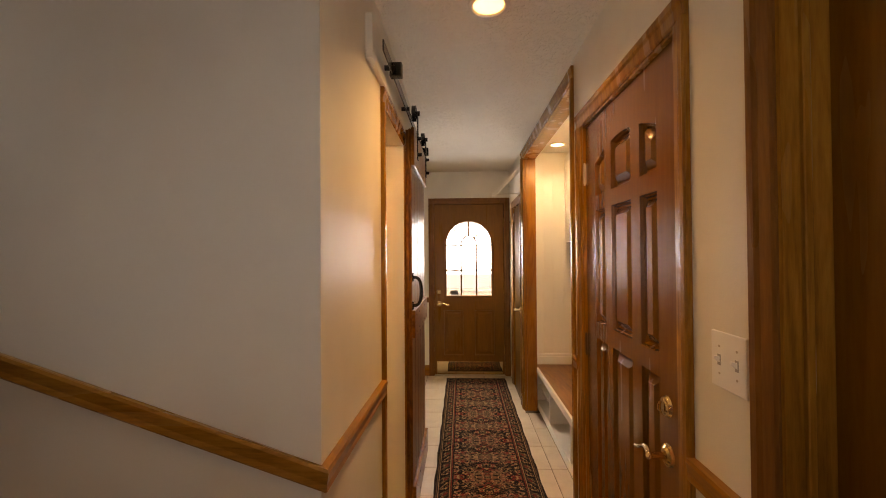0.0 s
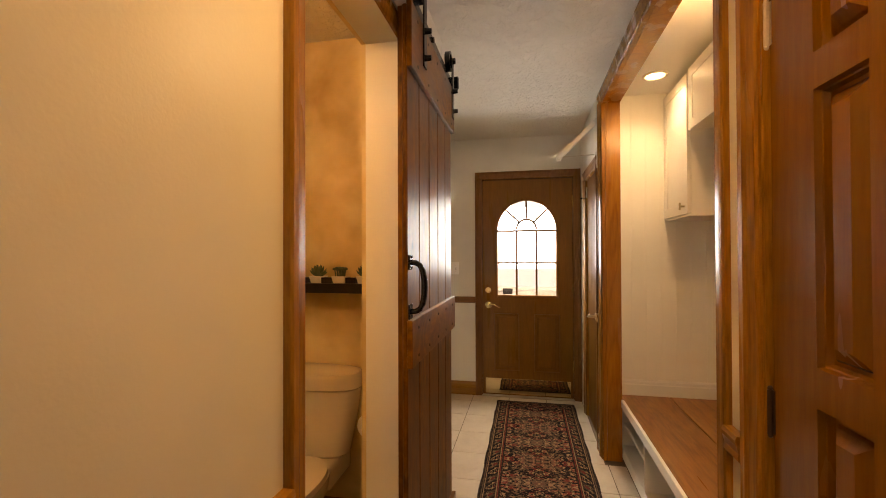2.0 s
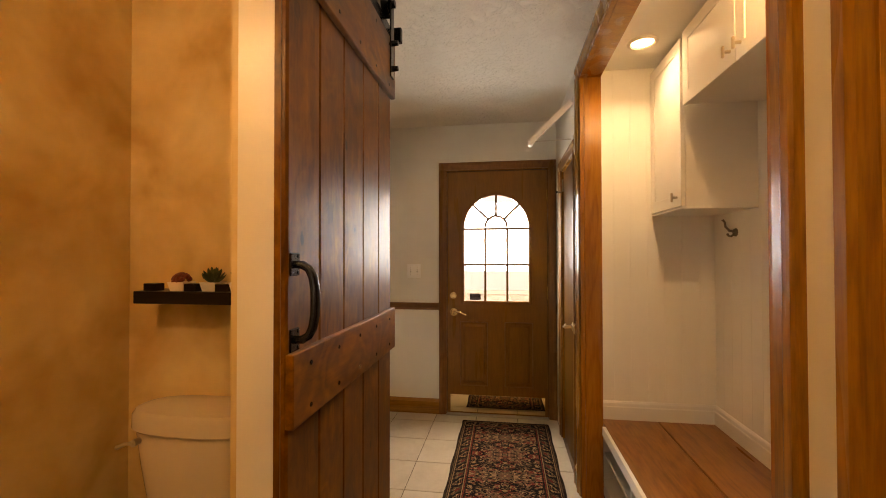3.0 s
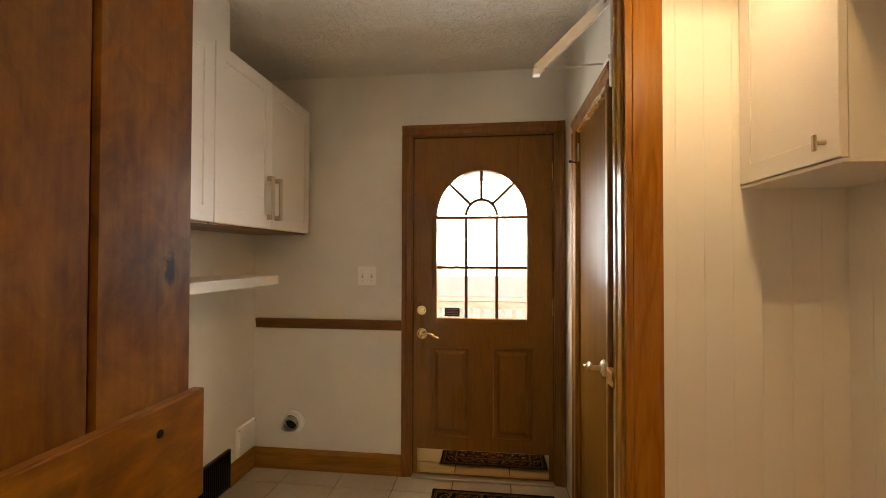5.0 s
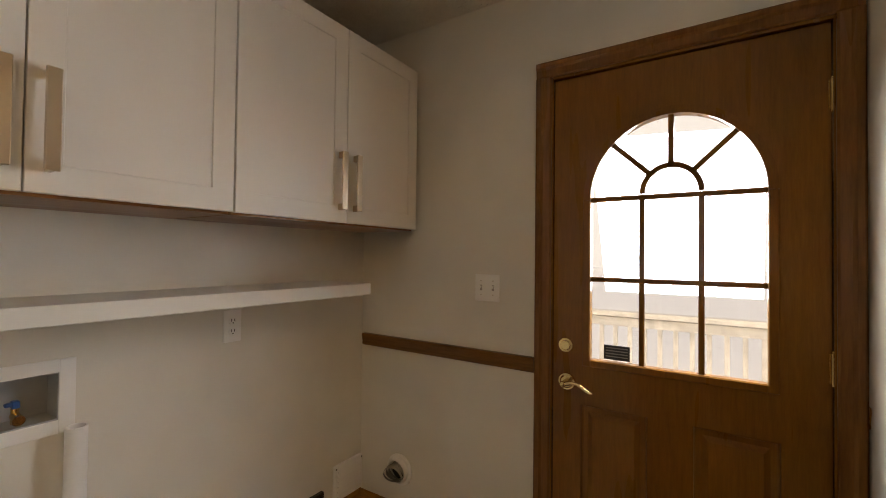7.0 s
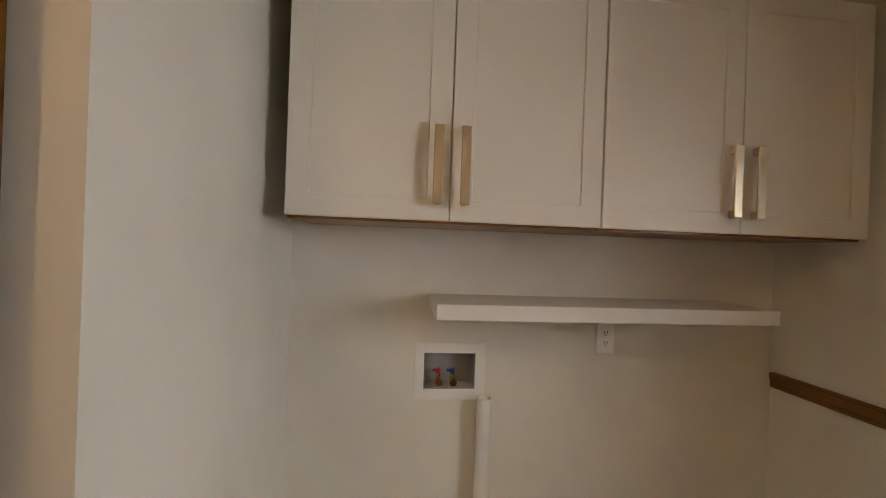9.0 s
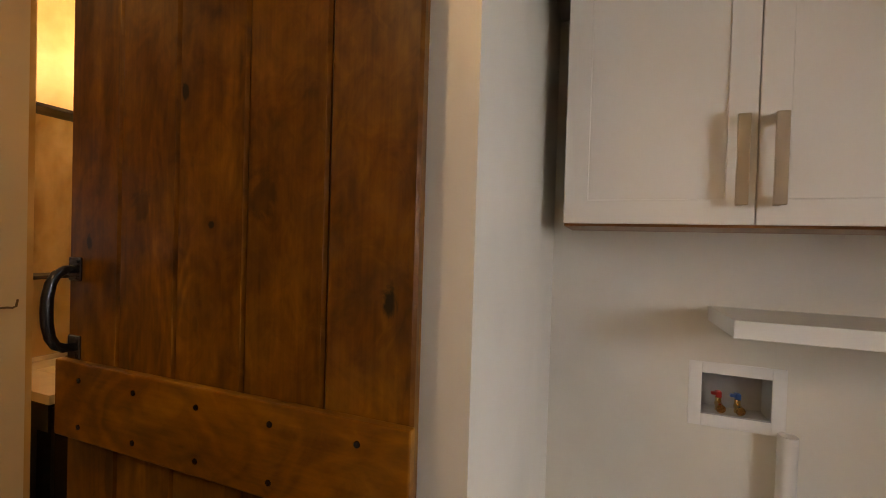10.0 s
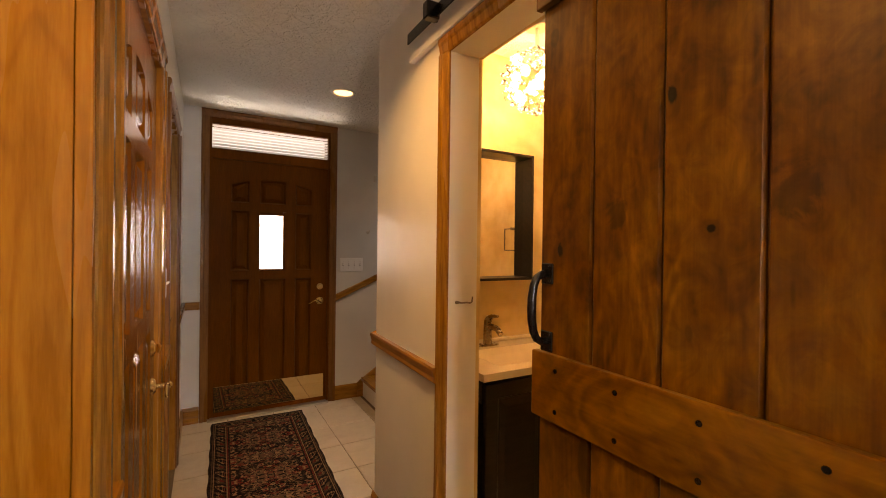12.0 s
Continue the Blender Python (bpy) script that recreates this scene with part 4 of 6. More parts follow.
for hyy in (3.42, 3.985):
    s = G()
    s.box(DX1 + 0.018, DX1 + 0.024, hyy - 0.02, hyy + 0.02, 1.995, 2.272, 0.002)
    hg = part("hanger_strap", s, IRON, bdoor, "flat black hanger strap")
    s = G()
    n = 28
    prof = [(0.046, -0.012), (0.046, 0.012), (0.034, 0.012), (0.034, -0.012)]
    rg_ = [[s.bm.verts.new((DX1 + 0.001 + d, hyy + r * math.cos(2 * math.pi * k / n), 2.272 + r * math.sin(2 * math.pi * k / n))) for k in range(n)] for r, d in prof]
    for a, b in zip(rg_, rg_[1:] + rg_[:1]):
        for k in range(n):
            s.bm.faces.new((a[k], a[(k + 1) % n], b[(k + 1) % n], b[k]))
    for k in range(5):
        q = 2 * math.pi * k / 5 + 0.3
        s.cyl((DX1 + 0.001, hyy + 0.01 * math.cos(q), 2.272 + 0.01 * math.sin(q)), (DX1 + 0.001, hyy + 0.037 * math.cos(q), 2.272 + 0.037 * math.sin(q)), 0.0055, 0.0045, 8)
    s.cyl((DX1 - 0.012, hyy, 2.272), (DX1 + 0.034, hyy, 2.272), 0.014, None, 14)
    part("wheel", s, IRON, hg, "black spoked roller wheel", True)
    for z in (2.03, 2.125):
        part("bolt", G().cyl((DX1 + 0.022, hyy, z), (DX1 + 0.045, hyy, z), 0.012, 0.010, 6), IRON, hg)
trk = thing("barn_door_track", (0.05, 3.3, 2.2), "black flat steel barn door track with stand-off bolts", "door track")
part("rail", G().box(0.046, 0.052, 2.468, 4.105, 2.186, 2.228, 0.001), IRON, trk)
for y in (2.66, 3.15, 3.64, 4.075):
    b_ = part("standoff", G().cyl((0.02, y, 2.207), (0.046, y, 2.207), 0.011, None, 14), IRON, trk, smooth=True)
    part("bolt_head", G().cyl((0.052, y, 2.207), (0.062, y, 2.207), 0.012, None, 6), IRON, b_)
part("track_stop", G().box(0.036, 0.088, 2.675, 2.712, 2.180, 2.240, 0.004), IRON, trk, "black clamp stop")
part("track_stop", G().box(0.036, 0.088, 4.082, 4.106, 2.180, 2.240, 0.004), IRON, trk)
setting("trim_track_board", G().box(0.0, 0.02, 2.42, 4.11, 2.138, 2.30, 0.002).box(-0.008, 0.0, 2.42, 2.7, 2.138, 2.30), WALL, "cream painted header board behind the track", "trim")


# ---- plates and fixtures ----
# grey that paints in the shade round switch toggles and between vent louvres
SLOT_SHADE = plain("painted_slot_shade", (0.42, 0.40, 0.37), 0.5, 0.05, 8)


def plate_x(name, face, out, y0, y1, z0, z1, label, category, toggles, sockets=0):
    t_ = thing(name, (face, (y0 + y1) / 2, (z0 + z1) / 2), label, category)
    part("cover_plate", G().box(face, face + out * 0.006, y0, y1, z0, z1, 0.0025, 2), PLASTIC, t_)
    zc = (z0 + z1) / 2
    for i in range(toggles):
        y = y0 + (y1 - y0) * (i + 0.5) / toggles
        part("toggle_slot", G().box(face + out * 0.006, face + out * 0.0075, y - 0.005, y + 0.005, zc - 0.012, zc + 0.012), SLOT_SHADE, t_)
        part("toggle", G().prism([(face + out * 0.007, zc - 0.006), (face + out * 0.020, zc + 0.004), (face + out * 0.019, zc + 0.010), (face + out * 0.007, zc + 0.007)], "y", y - 0.0035, y + 0.0035), PLASTIC, t_)
        for z in (zc - 0.03, zc + 0.03):
            part("screw", G().cyl((face + out * 0.006, y, z), (face + out * 0.007, y, z), 0.003, None, 8), NICKEL, t_)
    return t_


def plate_y(name, face, out, x0, x1, z0, z1, label, category, toggles):
    t_ = thing(name, ((x0 + x1) / 2, face, (z0 + z1) / 2), label, category)
    part("cover_plate", G().box(x0, x1, face, face + out * 0.006, z0, z1, 0.0025, 2), PLASTIC, t_)
    zc = (z0 + z1) / 2
    for i in range(toggles):
        x = x0 + (x1 - x0) * (i + 0.5) / toggles
        part("toggle_slot", G().box(x - 0.005, x + 0.005, face + out * 0.006, face + out * 0.0075, zc - 0.012, zc + 0.012), SLOT_SHADE, t_)
        part("toggle", G().box(x - 0.0035, x + 0.0035, face + out * 0.007, face + out * 0.017, zc - 0.001, zc + 0.009, 0.001), PLASTIC, t_)
        for z in (zc - 0.03, zc + 0.03):
            part("screw", G().cyl((x, face + out * 0.006, z), (x, face + out * 0.007, z), 0.003, None, 8), NICKEL, t_)
    return t_


plate_x("light_switch", XR, -1, 1.829, 1.950, 1.142, 1.267, "white two-gang toggle switch on the entry wall", "switch", 2)
plate_y("light_switch", YB, -1, -0.337, -0.222, 1.142, 1.258, "white two-gang toggle switch beside the back door", "switch", 2)
plate_y("light_switch", YF, 1, -0.51, -0.30, 1.146, 1.268, "white four-gang toggle switch beside the front door", "switch", 4)
ol = thing("outlet", (XW, 5.287, 1.05), "white duplex outlet below the laundry shelf", "outlet")
part("cover_plate", G().box(XW, XW + 0.006, 5.252, 5.322, 0.996, 1.118, 0.0025, 2), PLASTIC, ol)
DARK = plain("dark_slot", (0.02, 0.018, 0.016), 0.7)
for z in (1.037, 1.077):
    so = part("socket", G().cyl((XW + 0.006, 5.287, z), (XW + 0.0085, 5.287, z), 0.0165, 0.016, 20), PLASTIC, ol)
    for y in (5.281, 5.293):
        part("slot", G().box(XW + 0.0085, XW + 0.009, y - 0.0012, y + 0.0012, z - 0.002, z + 0.008), DARK, so)
    part("slot", G().cyl((XW + 0.0085, 5.287, z - 0.008), (XW + 0.009, 5.287, z - 0.008), 0.0025, None, 8), DARK, so)

BULB, bt_, bb_ = material("warm_lamp_glass", 0.3)
bb_.inputs["Emission Color"].default_value = (1.0, 0.66, 0.30, 1)
bb_.inputs["Emission Strength"].default_value = 3.0
BULB2, bt_, bb_ = material("warm_white_lamp_glass", 0.3)
bb_.inputs["Emission Color"].default_value = (1.0, 0.80, 0.52, 1)
bb_.inputs["Emission Strength"].default_value = 14.0
RINGW = plain("lamp_ring_white", (0.75, 0.70, 0.60), 0.4, 0.04)


def can_light(x, y, z, r, bulb, label):
    c = thing("recessed_lamp", (x, y, z), label, "ceiling lamp", "recessed lamps")
    g = G()
    n = 40
    rings = [(r + 0.022, 0.0), (r + 0.020, -0.006), (r + 0.006, -0.010), (r, -0.004), (r, 0.0)]
    vs = [[g.bm.verts.new((x + q * math.cos(2 * math.pi * k / n), y + q * math.sin(2 * math.pi * k / n), z + d)) for k in range(n)] for q, d in rings]
    for a, b in zip(vs, vs[1:]):
        for k in range(n):
            g.bm.faces.new((a[k], a[(k + 1) % n], b[(k + 1) % n], b[k]))
    part("trim_ring", g, RINGW, c, smooth=True)
    part("lens", G().cyl((x, y, z - 0.0005), (x, y, z - 0.003), r - 0.001, None, 36), bulb, c, "glowing warm lens")


can_light(0.443, 2.62, CEIL, 0.062, BULB, "white-ringed recessed lamp glowing warm in the hall ceiling")
can_light(-0.063, 1.153, CEIL, 0.062, BULB, "white-ringed recessed lamp glowing warm in the entry ceiling")
for yy in (4.70, 3.72):
    can_light(1.18, yy, NZ, 0.052, BULB2, "small recessed lamp glowing in the nook ceiling")

# small wall fittings beside the front door
tm = thing("door_chime", (-0.62, YF, 2.02), "small dark wall sensor by the front door", "sensor")
part("body", G().box(-0.635, -0.605, YF, YF + 0.02, 1.97, 2.03, 0.004, 2), NICKEL, tm)
tm = thing("wall_hook", (-0.56, YF, 1.5), "small metal hook on the entry wall", "hook")
g = G()
g.cyl((-0.56, YF, 1.505), (-0.56, YF + 0.006, 1.505), 0.016, 0.013, 16)
part("back_plate", g, NICKEL, tm, smooth=True)
part("hook", G().tube([(-0.56, YF + 0.004, 1.505), (-0.56, YF + 0.03, 1.50), (-0.56, YF + 0.036, 1.515), (-0.56, YF + 0.034, 1.53)], 0.005), NICKEL, tm, smooth=True)

# ---- laundry ----
CX = -0.637
CB, CT = 1.457, 2.205


def shaker_x(g, x, out, y0, y1, z0, z1, rail=0.06, t=0.019, sink=0.004):
    """A shaker door facing along x: frame and sunk panel in one skin."""
    f = lambda u, v, d: (x + out * d, u, v)
    bm = g.bm
    rs = [[(y0, z0), (y1, z0), (y1, z1), (y0, z1)]]
    for k in (0.0015, rail, rail + 0.002):
        rs.append([(y0 + k, z0 + k), (y1 - k, z0 + k), (y1 - k, z1 - k), (y0 + k, z1 - k)])
    ds = [-0.0015, 0.0, 0.0, -sink]
    back = [bm.verts.new(f(u, v, -t)) for u, v in rs[0]]
    vs = [back] + [[bm.verts.new(f(u, v, d)) for u, v in r] for r, d in zip(rs, ds)]
    fs = []
    for a, b in zip(vs, vs[1:]):
        for k in range(4):
            fs.append(bm.faces.new((a[k], a[(k + 1) % 4], b[(k + 1) % 4], b[k])))
    fs += [bm.faces.new(vs[-1]), bm.faces.new(back[::-1])]
    bmesh.ops.recalc_face_normals(bm, faces=fs)
    return g


def bar_pull(parent, x, out, y, z0, z1, mat):
    h = G()
    h.box(x + out * 0.026, x + out * 0.034, y - 0.0135, y + 0.0135, z0, z1, 0.002)
    for z in (z0 + 0.012, z1 - 0.012):
        h.box(x, x + out * 0.025, y - 0.006, y + 0.006, z - 0.012, z + 0.012, 0.001)
    part("handle", h, mat, parent, "satin champagne bar pull")


PULL = metal("champagne_metal", (0.60, 0.50, 0.37), 0.28)
for y0, y1 in ((4.166, 5.066), (5.070, 5.958)):
    cab = thing("wall_cabinet", ((XW + CX) / 2, (y0 + y1) / 2, CB), "white shaker wall cabinet with two doors and bar pulls", "cabinet", "laundry wall cabinets")
    g = G()
    g.box(XW, CX - 0.02, y0, y1, CB + 0.012, CT)
    part("body", g, CABINET, cab)
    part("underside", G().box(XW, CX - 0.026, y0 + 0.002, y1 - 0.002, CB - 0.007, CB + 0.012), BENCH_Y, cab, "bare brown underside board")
    ym = (y0 + y1) / 2
    for a, b, hy_ in ((y0 + 0.001, ym - 0.0015, ym - 0.038), (ym + 0.0015, y1 - 0.001, ym + 0.038)):
        dr = part("door", shaker_x(G(), CX, 1, a, b, CB, CT - 0.002, 0.062), CABINET, cab)
        bar_pull(dr, CX, 1, hy_, CB + 0.045, CB + 0.263, PULL)
setting("soffit_box", G().box(XW, -0.665, YL0, 5.20, CT + 0.004, CEIL), WALL, "boxed-in chase above the wall cabinets", "soffit")
sh = thing("wall_shelf", (-0.86, 5.2, 1.19), "thick white floating shelf above the washer hookups", "shelf")
part("board", G().box(XW, -0.719, 4.60, 5.74, 1.165, 1.2115, 0.001), WHITE, sh)
part("front_edging", G().box(-0.719, -0.715, 4.60, 5.74, 1.164, 1.212, 0.001), WHITE, sh)
wb = thing("washer_box", (XW, 4.685, 0.925), "white recessed washer outlet box with red and blue valves", "outlet box")
g = G()
for a, b, c, d in ((4.552, 4.589, 0.82, 1.03), (4.781, 4.818, 0.82, 1.03), (4.589, 4.781, 0.82, 0.858), (4.589, 4.781, 0.993, 1.03)):
    g.box(XW, XW + 0.004, a, b, c, d, 0.001)
part("face_frame", g, PLASTIC, wb)
g = G()
g.box(XW - 0.09, XW - 0.085, 4.589, 4.781, 0.858, 0.993)
g.box(XW - 0.085, XW, 4.589, 4.591, 0.858, 0.993)
g.box(XW - 0.085, XW, 4.779, 4.781, 0.858, 0.993)
g.box(XW - 0.085, XW, 4.591, 4.779, 0.858, 0.862)
g.box(XW - 0.085, XW, 4.591, 4.779, 0.990, 0.993)
part("recess", g, plain("grey_recess_plastic", (0.42, 0.42, 0.42), 0.4, 0.06), wb)
RED = plain("red_plastic", (0.35, 0.02, 0.015), 0.4)
BLUE = plain("blue_plastic", (0.02, 0.09, 0.30), 0.4)
for y, m in ((4.648, RED), (4.702, BLUE)):
    g = G()
    g.cyl((XW - 0.045, y, 0.862), (XW - 0.045, y, 0.905), 0.009, None, 14)
    g.cyl((XW - 0.045, y, 0.884), (XW - 0.012, y, 0.879), 0.0115, None, 16)
    g.cyl((XW - 0.014, y, 0.879), (XW - 0.006, y, 0.878), 0.014, None, 16)
    vl = part("valve", g, BRASS, wb, "brass valve", True)
    g = G()
    g.box(XW - 0.055, XW - 0.034, y - 0.008, y + 0.008, 0.905, 0.925, 0.002)
    g.box(XW - 0.05, XW - 0.036, y - 0.022, y + 0.004, 0.912, 0.922, 0.002)
    part("valve_handle", g, m, vl, "red valve handle" if m is RED else "blue valve handle")
sp = thing("standpipe", (-0.965, 4.81, 0), "white plastic standpipe open at the top", "pipe")
g = G()
n = 24
prof = [(0.026, 0.0), (0.026, 0.838), (0.0265, 0.842), (0.022, 0.842), (0.021, 0.838), (0.021, 0.60)]
vs = [[g.bm.verts.new((-0.965 + r * math.cos(2 * math.pi * k / n), 4.81 + r * math.sin(2 * math.pi * k / n), z)) for k in range(n)] for r, z in prof]
for a, b in zip(vs, vs[1:]):
    for k in range(n):
        g.bm.faces.new((a[k], a[(k + 1) % n], b[(k + 1) % n], b[k]))
part("pipe", g, PLASTIC, sp, smooth=True)
dv = thing("dryer_vent", (-0.748, YB, 0.292), "round white dryer vent collar with a dark duct", "vent")
g = G()
n = 32
prof = [(0.074, 0.0), (0.074, 0.007), (0.060, 0.012), (0.056, 0.034), (0.050, 0.034), (0.049, -0.02), (0.0, -0.02)]
vs = []
for r, d in prof[:-1]:
    vs.append([g.bm.verts.new((-0.748 + r * math.cos(2 * math.pi * k / n), YB - d, 0.292 + r * math.sin(2 * math.pi * k / n))) for k in range(n)])
for a, b in zip(vs, vs[1:]):
    for k in range(n):
        g.bm.faces.new((a[k], a[(k + 1) % n], b[(k + 1) % n], b[k]))
part("collar", g, PLASTIC, dv, smooth=True)
ALU = metal("crumpled_foil", (0.45, 0.43, 0.40), 0.3, 0.3)
g = G()
for k in range(6):
    g.cyl((-0.748 - 0.004 * (k % 2), YB - 0.004 - k * 0.009, 0.290), (-0.748, YB - 0.013 - k * 0.009, 0.286), 0.047 - 0.003 * (k % 2), 0.044, 24, False)
part("duct_end", g, ALU, dv, "crumpled foil duct end")
part("duct_hole", G().cyl((-0.748, YB - 0.001, 0.292), (-0.748, YB - 0.004, 0.292), 0.046, None, 24), DARK, dv, "dark duct opening")
wv_ = thing("wall_vent_cover", (XW, 5.90, 0.22), "white slatted vent cover low on the laundry wall", "vent")
part("cover_frame", G().box(XW, XW + 0.02, 5.808, 5.992, 0.137, 0.308, 0.003), PLASTIC, wv_)
for k in range(6):
    z = 0.155 + k * 0.024
    part("louvre", G().prism([(XW + 0.0205, z + 0.007), (XW + 0.027, z + 0.002), (XW + 0.029, z + 0.004), (XW + 0.0205, z + 0.020)], "y", 5.825, 5.975), PLASTIC, wv_)
    # grey strip standing in for the shade under each louvre
    part("louvre_gap", G().box(XW + 0.0202, XW + 0.0206, 5.825, 5.975, z, z + 0.004), SLOT_SHADE, wv_)
for y in (5.814, 5.986):
    part("screw", G().cyl((XW + 0.02, y, 0.296), (XW + 0.0215, y, 0.296), 0.004, None, 8), DARK, wv_)
rg = thing("floor_register", (XW, 5.605, 0.06), "black louvred metal register at the foot of the wall", "register")
part("register_frame", G().box(XW, XW + 0.02, 5.468, 5.742, 0.01, 0.226, 0.003), IRON, rg)
for k in range(16):
    y = 5.484 + k * 0.0158
    part("fin", G().box(XW + 0.02, XW + 0.026, y, y + 0.006, 0.03, 0.208), IRON, rg)
gv = thing("gas_valve", (-0.93, 5.38, 0), "dark capped gas pipe stub with a valve", "valve")
g = G()
g.cyl((-0.93, 5.38, 0), (-0.93, 5.38, 0.09), 0.011, None, 14)
g.cyl((-0.93, 5.38, 0.09), (-0.93, 5.38, 0.115), 0.015, None, 6)
part("pipe", g, IRON, gv, smooth=True)
part("valve_tap", G().box(-0.915, -0.875, 5.374, 5.386, 0.05, 0.062, 0.003), IRON, gv)

# folding valet bracket on the hall wall
vb = thing("drying_bracket", (XR, 5.1, 2.0), "white folding clothes drying bracket on the wall", "bracket")
part("wall_plate", G().box(XR - 0.012, XR, 5.008, 5.03, 1.925, 2.40, 0.003).box(XR - 0.02, XR - 0.012, 5.012, 5.085, 2.02, 2.036, 0.002).box(XR - 0.02, XR - 0.012, 5.012, 5.085, 2.25, 2.27, 0.002), WHITE, vb)
g = G()
rings = []
for x, z in ((0.648, 2.022), (XR - 0.01, 2.26)):
    rings.append([(x + a, 5.085 + b, z + c) for a, b, c in ((-0.012, -0.015, 0.012), (0.012, -0.015, -0.012), (0.012, 0.015, -0.012), (-0.012, 0.015, 0.012))])
g.loft(rings)
part("arm", g, WHITE, vb)
part("brace_rod", G().cyl((0.66, 5.085, 2.025), (XR - 0.008, 5.075, 2.03), 0.0035, None, 8), NICKEL, vb, "thin metal brace rod")
part("end_cap", G().box(0.632, 0.660, 5.068, 5.102, 2.000, 2.024, 0.003), WHITE, vb)

# ---- bench nook ----
BZ = 0.395
bn = thing("mudroom_bench", (1.33, 4.06, 0), "built-in white cubby bench with a stained plank seat", "bench")
part("seat_plank", G().box(1.030, 1.338, NY0, NY1, BZ - 0.035, BZ, 0.005), BENCH_Y, bn, centre=(1.18, 4.0, 0.38))
part("seat_plank", G().box(1.342, NX1, NY0, NY1, BZ - 0.035, BZ, 0.003), BENCH_Y, bn, centre=(1.5, 4.3, 0.38))
part("front_edge", G().box(1.012, 1.030, NOOK0 + 0.016, NOOK1 - 0.018, BZ - 0.045, BZ + 0.004, 0.002), WHITE, bn, "white front edge strip")
part("bottom_rail", G().box(1.030, 1.05, NY0, NY1, 0.0, 0.07, 0.002), WHITE, bn)
part("base_shelf", G().box(1.05, NX1, NY0, NY1, 0.05, 0.07), WHITE, bn)
for y in (3.11, 3.77, 4.42, 4.99):
    part("divider", G().box(1.032, NX1, y - 0.012, y + 0.012, 0.07, BZ - 0.035, 0.001), WHITE, bn)
part("middle_shelf", G().box(1.045, NX1, 4.42, NY1, 0.205, 0.22), WHITE, bn)
g = G()
pr = [(0, 0), (0.016, 0), (0.016, 0.07), (0.012, 0.075), (0.012, 0.092), (0.006, 0.102), (0, 0.102)]
g.prism([(NY1 - u, BZ + v) for u, v in pr], "x", NX0 + 0.015, NX1)
setting("baseboard_nook_far", g, WHITE, "white moulded baseboard above the bench", "baseboard")
g = G()
g.prism([(NX1 - u, BZ + v) for u, v in pr], "y", NY0, NY1)
setting("baseboard_nook_back", g, WHITE, "white moulded baseboard above the bench", "baseboard")


def tee_knob(parent, x, y, z):
    h = G()
    h.cyl((x, y, z), (x - 0.022, y, z), 0.006, None, 12)
    h.box(x - 0.030, x - 0.020, y - 0.006, y + 0.006, z - 0.022, z + 0.022, 0.003)
    part("knob", h, PULL, parent, "satin metal T-knob", True)


NCX = 1.316
c1 = thing("wall_cabinet", (1.48, 4.82, 1.56), "tall narrow white shaker cabinet at the nook's end", "cabinet", "nook cabinets")
part("body", G().box(NCX + 0.02, NX1, 4.60, NY1, 1.562, 2.37), CABINET, c1)
d1 = part("door", shaker_x(G(), NCX, -1, 4.602, NY1 - 0.004, 1.566, 2.366, 0.058), CABINET, c1)
tee_knob(d1, NCX, 4.648, 1.612)
part("light_rail", G().box(NCX + 0.004, NX1, 4.598, NY1, 1.552, 1.562, 0.001), CABINET, c1)
for y0, y1 in ((3.64, 4.55), (3.12, 3.635)):
    c2 = thing("wall_cabinet", (1.48, (y0 + y1) / 2, 2.03), "short white shaker cabinet above the coat hooks", "cabinet", "nook cabinets")
    part("body", G().box(NCX + 0.01, NX1, y0, y1, 2.03, 2.37), CABINET, c2)
    ym = (y0 + y1) / 2
    for a, b, k in ((y0 + 0.002, ym - 0.0015, ym - 0.035), (ym + 0.0015, y1 - 0.002, ym + 0.035)):
        d2 = part("door", shaker_x(G(), NCX - 0.01, -1, a, b, 2.022, 2.366, 0.055), CABINET, c2)
        tee_knob(d2, NCX - 0.01, k, 2.075)
HOOK = metal("antique_hook_metal", (0.20, 0.16, 0.12), 0.35)
for y, z in ((4.80, 1.448), (4.41, 1.925), (4.10, 1.935), (3.80, 1.935), (3.45, 1.935)):
    hk = thing("coat_hook", (NX1, y, z), "dark metal double coat hook on the nook wall", "hook", "coat hooks")
    part("back_plate", G().cyl((NX1, y, z), (NX1 - 0.008, y, z), 0.022, 0.018, 20), HOOK, hk, smooth=True)
    h = G().tube([(NX1 - 0.006, y, z + 0.004), (NX1 - 0.03, y, z + 0.008), (NX1 - 0.048, y, z + 0.028), (NX1 - 0.052, y, z + 0.052), (NX1 - 0.062, y, z + 0.064)], [0.006, 0.006, 0.0055, 0.005, 0.006], 8)
    part("upper_hook", h, HOOK, hk, smooth=True)
    h = G().tube([(NX1 - 0.006, y, z - 0.008), (NX1 - 0.022, y, z - 0.02), (NX1 - 0.034, y, z - 0.018), (NX1 - 0.04, y, z - 0.006)], [0.006, 0.0055, 0.005, 0.006], 8)
    part("lower_hook", h, HOOK, hk, smooth=True)

# ---- bathroom ----
def oval(cx, cy, z, a, b, n=32, p=2.0, back=None):
    out = []
    for k in range(n):
        t_ = 2 * math.pi * k / n
        c, s = math.cos(t_), math.sin(t_)
        x = cx + a * math.copysign(abs(c) ** (2 / p), c)
        y = cy + b * math.copysign(abs(s) ** (2 / p), s)
        if back is not None:
            y = min(y, back)
        out.append((x, y, z))
    return out


